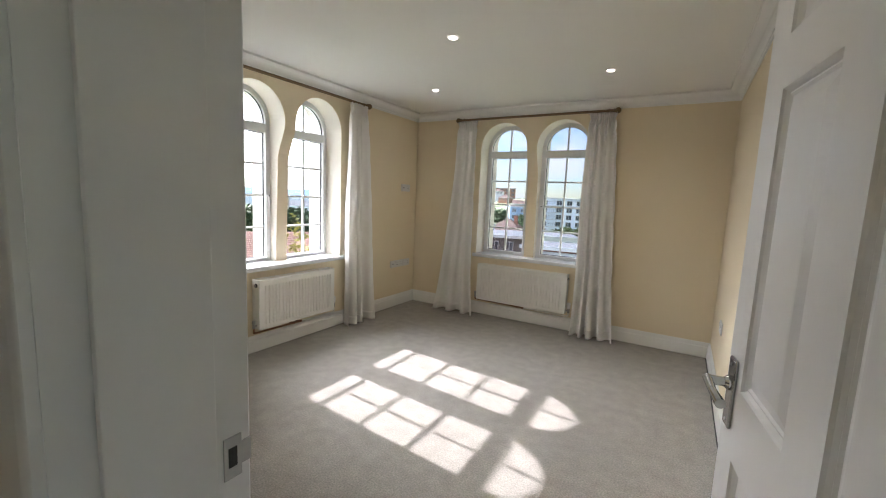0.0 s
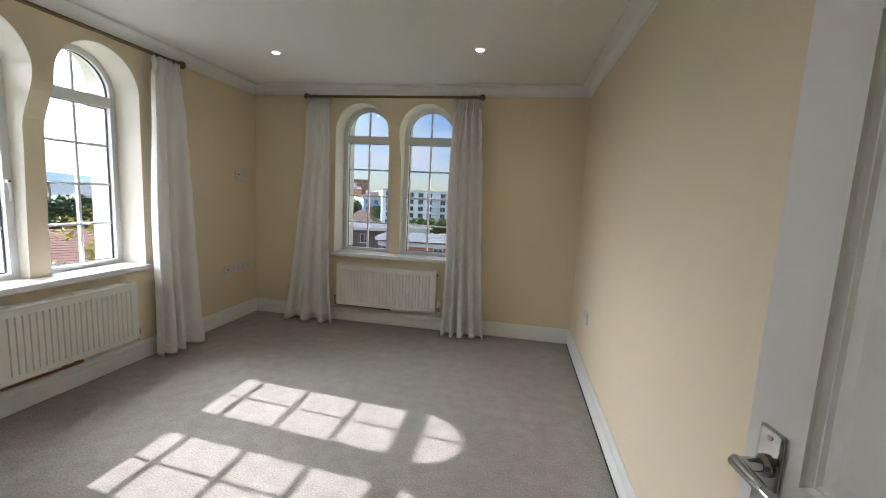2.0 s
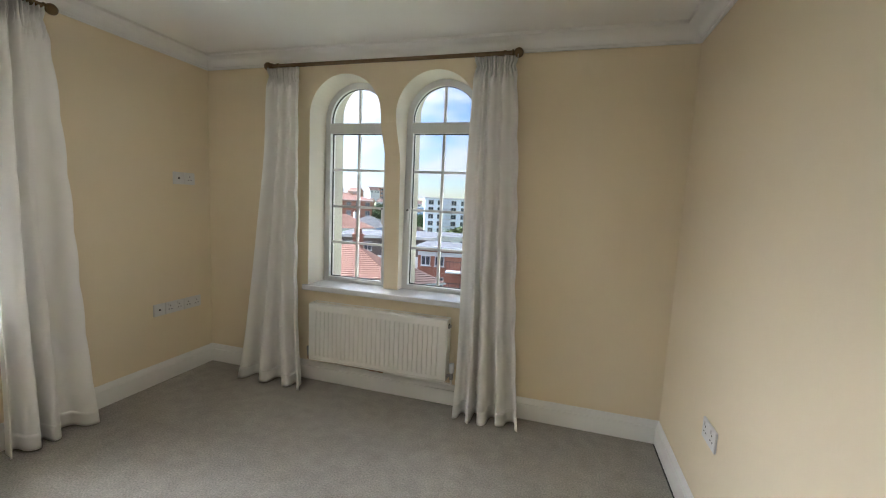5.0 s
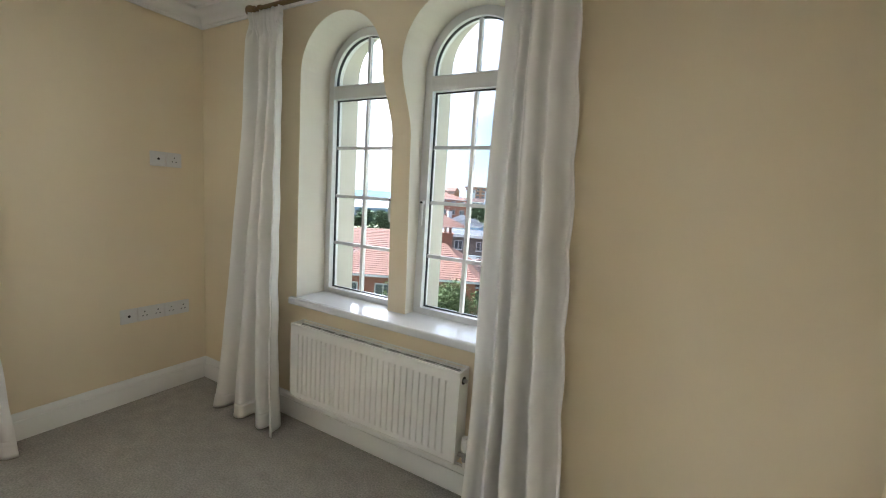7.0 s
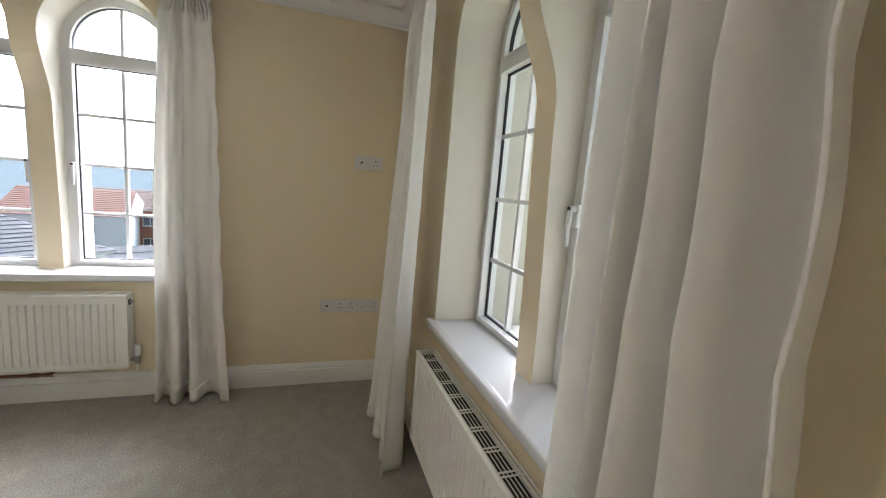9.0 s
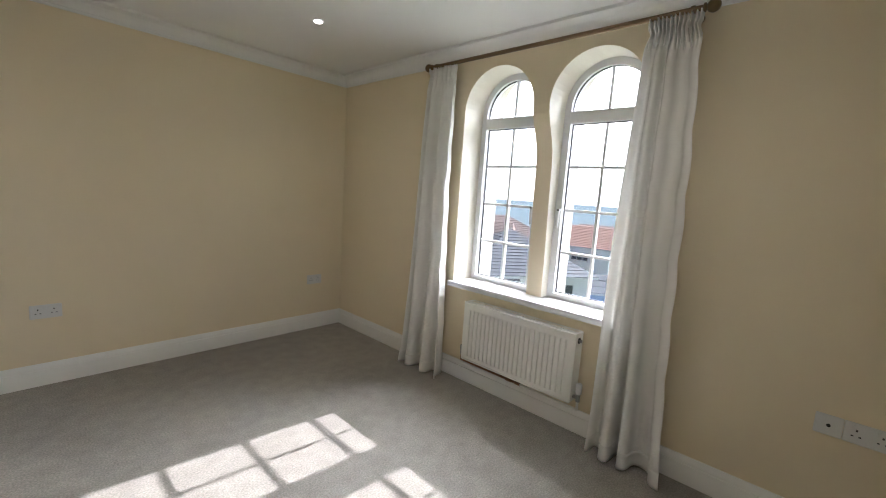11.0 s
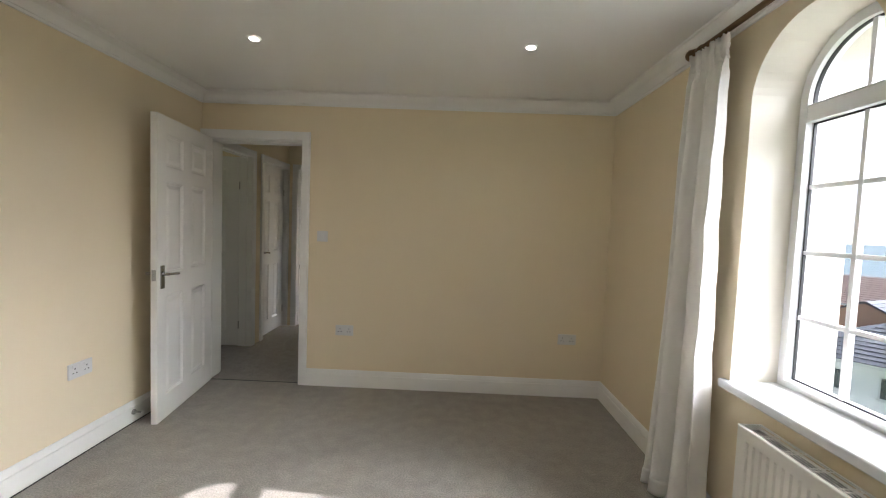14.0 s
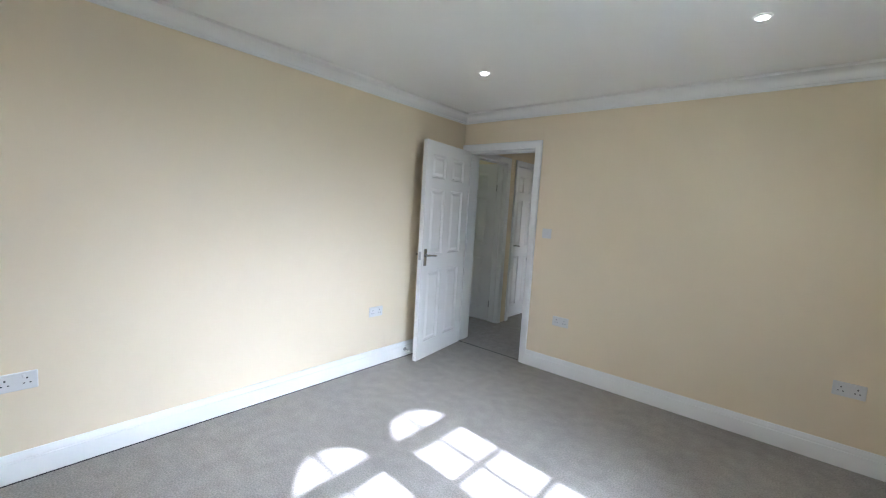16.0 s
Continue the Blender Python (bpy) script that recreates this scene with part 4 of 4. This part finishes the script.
# south-west: slate house, red-roofed houses, white flats, garage
building("house", "white rendered house with a dark tiled hipped roof", spot(-122.0, 33, 24), 9.5, 9.5, -4.0, -1.2, WHITEWALL, SLATE, windows=grid((-3.2, -0.6, 2.6), (-5.2,), 1.4, 1.1), side_windows=grid((-2.6, 1.0), (-5.2,), 1.3, 1.1), courses=15)
building("house", "white rendered wing with a dark tiled roof", spot(-128.6, 31, -2), 8.0, 6.5, -4.3, -2.5, WHITEWALL, SLATE, windows=grid((-2.6, -0.4, 2.4), (-5.4,), 1.3, 1.1), courses=12)
building("house", "brick house with a red-brown hipped roof", spot(-124.4, 62, 22), 14, 11, -4.6, -1.3, BRICK, BROWNTILE, windows=grid((-5, -2, 1, 4), (-5.7,), 1.5, 1.2), courses=14)
building("house", "brick house with a brown tiled roof", spot(-129.5, 58, -10), 15, 10, -4.4, -2.0, BRICK, BROWNTILE, hip=0.1, windows=grid((-5, -2, 1, 4), (-5.6,), 1.5, 1.2), courses=14)
building("block_of_flats", "white three-storey flats with a red tiled roof", spot(-112.9, 54, -14), 9.0, 9, -3.7, -1.5, WHITEWALL, REDTILE, hip=0.05, windows=grid((1.2,), (-4.9, -6.7, -8.4), 2.0, 0.95), courses=14, kind="flats")
building("block_of_flats", "red brick flats with a brown tiled roof", spot(-108.0, 60, -10), 12, 10, -3.4, -1.6, BRICK, BROWNTILE, hip=0.1, windows=grid((-4, -1, 2), (-4.8, -7.2), 1.4, 1.0), courses=14, kind="flats")
building("house", "cream rendered house with a grey roof and a white chimney", spot(-118.4, 40, 30), 7.0, 6.0, -6.2, -4.4, WHITEWALL, SLATE, windows=grid((-1.5, 1.5), (-7.4,), 1.1, 1.0), chimneys=((2.4, -1.0, -3.1),), courses=10)
building("garage", "low pale blue garage with a grey roof", spot(-114.2, 31, 20), 7.5, 5.0, -7.0, -6.1, BLUEWALL, GREYROOF, hip=0.1, windows=grid((-1.0,), (-7.8,), 1.2, 0.7), courses=3, kind="garage")
building("garage", "small blue-clad outbuilding with a pale roof", spot(-109.8, 38, 12), 6.0, 5.0, -6.0, -4.9, BLUEWALL, GREYROOF, hip=0.1, courses=3, kind="garage")
# north-west: red-tiled terraces, sheds
TERRACE = "white terraced house with a red clay tiled roof"
building("terraced_house", TERRACE, spot(-50.5, 47, 5), 17, 10, -5.4, -3.2, WHITEWALL, REDTILE, hip=0.1, windows=grid((-6, -3, 0, 3, 6), (-6.6,), 1.2, 1.1), courses=14)
building("terraced_house", TERRACE, spot(-41.5, 46, 0), 13, 10, -4.3, -2.6, WHITEWALL, REDTILE, hip=0.1, windows=grid((-5, -2.4, 0.2, 3), (-5.5, -8.0), 1.2, 1.1), side_windows=grid((-2, 2), (-5.6,), 1.1, 1.0), courses=14)
building("porch_wing", "brown-tiled gabled wing of the terrace", spot(-40.6, 38, 78), 8.0, 4.6, -5.4, -3.9, WHITEWALL, BROWNTILE, hip=0.05, windows=grid((-2, 1.5), (-6.6,), 1.2, 1.2), side_windows=grid((0,), (-6.6,), 1.6, 1.3), courses=10, kind="house")
building("terraced_house", "brick house with a long red clay tiled roof", spot(-33.0, 34, -6), 11, 9, -4.6, -2.5, BRICK, REDTILE, hip=0.6, windows=grid((-4, -1.4, 1.2, 3.8), (-5.9,), 1.3, 1.1), courses=18, chimneys=((3.0, 0.5, -1.6),))
building("house", "house with a dark brown pyramid roof", spot(-22.9, 35, 20), 6.5, 6.5, -5.4, -3.75, BRICK, BROWNTILE, windows=grid((-1.5, 1.2), (-6.4,), 1.2, 1.1), courses=12)
building("warehouse", "long pale blue-white shed with a shallow roof", spot(-41.5, 165, 4), 34, 14, -4.0, -1.6, BLUEWALL, WHITEWALL, hip=0.1, windows=grid((-12, -8, -4, 0, 4, 8, 12), (-6.0,), 2.0, 1.2), courses=3, kind="shed")
building("warehouse", "low white shed beyond the trees", spot(-47.5, 190, -8), 30, 14, -4.6, -2.4, WHITEWALL, GREYROOF, hip=0.1, windows=grid((-10, -4, 2, 8), (-6.4,), 2.0, 1.2), courses=3, kind="shed")
building("house", "white house with an orange hipped roof", spot(-29.9, 88, 15), 10, 9, -4.6, -2.0, WHITEWALL, REDTILE, windows=grid((-3, 0, 3), (-5.6, -7.8), 1.3, 1.2), chimneys=((2.4, 0, -1.5),), courses=12)
building("house", "pale blue house with a grey hipped roof", spot(-26.6, 92, -10), 9, 9, -4.4, -2.2, BLUEWALL, GREYROOF, windows=grid((-3, 0, 3), (-5.6, -7.8), 1.3, 1.2), courses=8)
building("block_of_flats", "red brick block with white windows", spot(-29.4, 140, 0), 15, 10, 1.0, 2.6, BRICK, REDTILE, windows=grid((-6, -3, 0, 3, 6), (-0.4, -3.2, -6.0), 1.5, 1.5), courses=8, kind="flats")
# north: flats with a mansard, hipped houses, white apartments, brick flats, hill
building("block_of_flats", "flats with brown tile-hung upper storey and white ground storey", spot(-23.4, 57, -6), 12.5, 9, -3.5, -3.3, TILEHUNG, GREYROOF, parapet=True, windows=grid((-4.6, -2.5, 0.4, 2.4, 4.8), (-4.7,), 1.1, 1.2), kind="flats", base=-12)
building("block_of_flats", "white rendered lower storeys of the flats", spot(-23.4, 57, -6) @ pose(0, -4.75, 0), 12.4, 0.4, -5.9, -5.8, WHITEWALL, None, windows=grid((-4.6, -2.5, 0.4, 2.4, 4.8), (-7.0, -9.2), 1.1, 1.3), balconies=((1.4, -6.9, 2.4), (-3.4, -6.9, 2.2)), kind="flats", base=-12)
building("house", "pale house with a grey hipped roof", spot(-24.9, 108, 10), 9, 9, -7.2, -3.6, WHITEWALL, GREYROOF, windows=grid((-2.6, 0, 2.6), (-8.2,), 1.2, 1.2), courses=10)
building("house", "brick house with a brown hipped roof", spot(-21.6, 104, -12), 9, 9, -6.4, -3.0, BRICK, BROWNTILE, windows=grid((-2.6, 0, 2.6), (-7.6,), 1.2, 1.2), courses=10, chimneys=((2.0, 0.0, -2.4),))
APT = "white balconied apartment block of five storeys"
AW = dict(windows=grid((-9.2, -6.6, -2.6, 0.2, 2.8, 6.8, 9.4), (-6.6, -4.6, -2.6, -0.6, 1.4), 1.5, 1.35), balconies=[(u, z, 3.4) for z in (-7.3, -5.3, -3.3, -1.3, 0.7) for u in (-4.7, 4.8)])
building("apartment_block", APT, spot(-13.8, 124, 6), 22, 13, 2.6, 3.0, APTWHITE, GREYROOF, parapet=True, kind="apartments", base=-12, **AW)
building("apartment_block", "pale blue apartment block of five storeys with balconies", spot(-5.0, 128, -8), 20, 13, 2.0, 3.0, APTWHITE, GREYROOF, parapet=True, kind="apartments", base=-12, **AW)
building("apartment_block", "pale blue apartment block behind the houses", spot(-20.0, 150, 10), 9, 10, -0.6, 0.0, BLUEWALL, GREYROOF, parapet=True, kind="apartments", base=-12, windows=grid((-3, 0, 3), (-1.8, -4.2, -6.6), 1.5, 1.4))
building("block_of_flats", "red brick flats with white-framed windows and a flat roof", spot(-10.9, 41, -4), 11, 5.5, -3.2, -3.0, BRICK, GREYROOF, parapet=True, kind="flats", windows=grid((-4.7, -3.3, 0.6, 2.2, 4.4), (-4.4, -6.5), 0.95, 1.0), balconies=((-1.4, -5.2, 2.2), (-1.4, -7.3, 2.2)), band=(-3.9, -3.5))
building("workshop", "low building with a dark flat roof", spot(-17.2, 78, 5), 13, 10, -4.9, -4.6, WHITEWALL, GREYROOF, parapet=True, kind="workshop", windows=grid((-4, -1, 2, 5), (-6.0,), 1.6, 0.9))
building("apartment_block", "long brick block on the hill", spot(-23.8, 310, 0), 32, 12, 10.6, 11.0, ORANGEBRICK, GREYROOF, parapet=True, kind="apartments", base=-4, windows=grid([-14 + 4 * k for k in range(8)], (9.0, 6.2, 3.4), 2.2, 1.6))
rr = random.Random(5)
for k in range(11):
    b, f = -34 + 1.35 * k + rr.uniform(-0.4, 0.4), rr.choice((215, 240, 268)) + rr.uniform(-8, 8)
    z = 1.33 + f * math.tan(radians({215: 0.2, 240: 0.9, 268: 1.7}[min((215, 240, 268), key=lambda q: abs(q - f))] + (0.6 if b < -27 else 0)))
    building("hillside_house", "terraced house with an orange tiled roof on the hillside", spot(b, f, rr.uniform(-25, 25)), 6.5, 6, z - 1.9, z, rr.choice((ORANGEBRICK, WHITEWALL, ORANGEBRICK)), rr.choice((REDTILE, BROWNTILE, BROWNTILE)), hip=rr.choice((0.1, 1.0)), base=z - 13, windows=grid((-2.0, 0.2, 2.1), (z - 2.9,), 1.0, 1.0), courses=4)


# ---- trees and bushes ----
def leafage(name, rnd, lobes, count, size, mat, parent, label=""):
    """Many small bent leaves scattered through uneven lobes (x, y, z, radius)."""
    verts, faces = [], []
    for _ in range(count):
        x, y, z, r = rnd.choice(lobes)
        d = Vector((rnd.gauss(0, 1), rnd.gauss(0, 1), rnd.gauss(0, 0.8))).normalized() * r * rnd.uniform(0.45, 1.08)
        p = Vector((x, y, z)) + d
        s = size * rnd.uniform(0.6, 1.4)
        a = Vector((rnd.gauss(0, 1), rnd.gauss(0, 1), rnd.gauss(0, 0.6))).normalized()
        b = a.cross(Vector((rnd.gauss(0, 1), rnd.gauss(0, 1), rnd.gauss(0, 1)))).normalized()
        nn = a.cross(b) * s * 0.25
        i = len(verts)
        verts += [p - a * s, p + b * s * 0.5 + nn, p + a * s, p - b * s * 0.5 + nn]
        faces += [(i, i + 1, i + 2), (i, i + 2, i + 3)]
    me = bpy.data.meshes.new(name)
    me.from_pydata([tuple(v) for v in verts], [], faces)
    me.materials.append(mat)
    ob = new(name, me)
    ob.parent = parent
    if label:
        tagged(ob, label)
    return ob


def tree(name, label, at, base, top, spread, seed, mat, count=900, size=0.3, category="tree", limbs=9, airy=0.36):
    rnd = random.Random(seed)
    t = thing(name, at, label, category)
    h = top - base
    bm = bmesh.new()
    fork = Vector((rnd.uniform(-0.1, 0.1) * spread, rnd.uniform(-0.1, 0.1) * spread, base + h * 0.35))
    rod(bm, (0, 0, base - 0.4), fork, 0.035 * h + 0.02, 9, 0.022 * h + 0.01)
    lobes = []
    for k in range(limbs):
        a = 2 * math.pi * k / limbs + rnd.uniform(-0.4, 0.4)
        e = Vector((math.cos(a) * spread * rnd.uniform(0.3, 0.85), math.sin(a) * spread * rnd.uniform(0.3, 0.85), base + h * rnd.uniform(0.5, 0.88)))
        rod(bm, fork, e, 0.012 * h + 0.006, 6, 0.003 * h + 0.003)
        lobes.append((e.x, e.y, e.z, spread * airy * rnd.uniform(0.7, 1.2)))
        for _ in range(2):
            q = e + Vector((rnd.uniform(-1, 1), rnd.uniform(-1, 1), rnd.uniform(-0.4, 0.6))) * spread * 0.35
            rod(bm, e, q, 0.004 * h + 0.003, 5, 0.0015 * h + 0.002)
            lobes.append((q.x, q.y, min(q.z, top - spread * 0.2), spread * airy * 0.6 * rnd.uniform(0.7, 1.2)))
    lobes.append((fork.x, fork.y, top - spread * airy * 0.9, spread * airy * 0.9))
    part("trunk", bm, BARK, t)
    leafage("crown", rnd, lobes, count, size, mat, t)
    return t


tree("tree", "small garden tree with thinning yellow-green leaves", spot(-58.0, 13.0), -9.0, 0.55, 2.0, 4, YELLOWLEAF, 2600, 0.085, airy=0.34)
tree("tree", "low garden tree with yellow-green leaves", spot(-55.0, 15.5), -9.0, -1.0, 1.6, 9, YELLOWLEAF, 2200, 0.08, airy=0.34)
for k, b in enumerate((-62, -59.5, -57, -54.6, -52.4, -50.2, -48, -45.6)):
    tree("dark_tree", "dark evergreen tree in the belt beyond the roofs", spot(b, 88 + 7 * (k % 3)), -12.0, -1.5 - 0.5 * (k % 3), 4.2, 30 + k, DARKLEAF, 1500, 0.5, airy=0.5)
for k, (b, f, top) in enumerate(((-43.5, 112, -2.2), (-40.5, 118, -2.8), (-37.5, 105, -3.2), (-34.0, 120, -1.8), (-26.3, 150, -0.2), (-24.8, 158, -0.8), (-22.6, 150, -1.2), (-27.6, 170, 0.2), (-19.0, 140, -2.6), (-33, 185, 1.4))):
    tree("dark_tree", "dark green tree between the houses", spot(b, f), -12.0, top, 3.8, 60 + k, DARKLEAF, 1100, 0.5, airy=0.5)
for k, (b, f, top) in enumerate(((-12.8, 84, -3.4), (-10.6, 80, -3.3), (-8.6, 82, -3.6), (-14.6, 88, -4.2))):
    tree("tree", "leafy green tree before the apartments", spot(b, f), -9.6, top, 2.6, 90 + k, LEAF, 1300, 0.3, airy=0.5)
for k, (b, f, top, sp_) in enumerate(((-29.2, 21, -3.0, 1.9), (-26.2, 22, -3.3, 1.8), (-32.0, 23, -3.9, 1.6))):
    tree("bush", "dense green bush below the window", spot(b, f), -9.2, top, sp_, 120 + k, LEAF, 3600, 0.10, "bush", airy=0.55)
for k, (b, f, top, sp_) in enumerate(((-113.6, 44, -7.0, 1.9), (-111.6, 42, -7.2, 2.0), (-109.6, 44, -7.0, 2.0), (-116.0, 45, -7.3, 1.6))):
    tree("hedge", "clipped yellow-green garden hedge", spot(b, f), -9.4, top, sp_, 140 + k, LEAF, 1800, 0.16, "hedge", airy=0.6)
building("house", "orange brick gabled house with a dark tiled roof", spot(-130.6, 40, 72), 9, 6.5, -4.0, -2.2, ORANGEBRICK, SLATE, hip=0.05, side_windows=grid((0,), (-5.2,), 1.4, 1.2), courses=12)
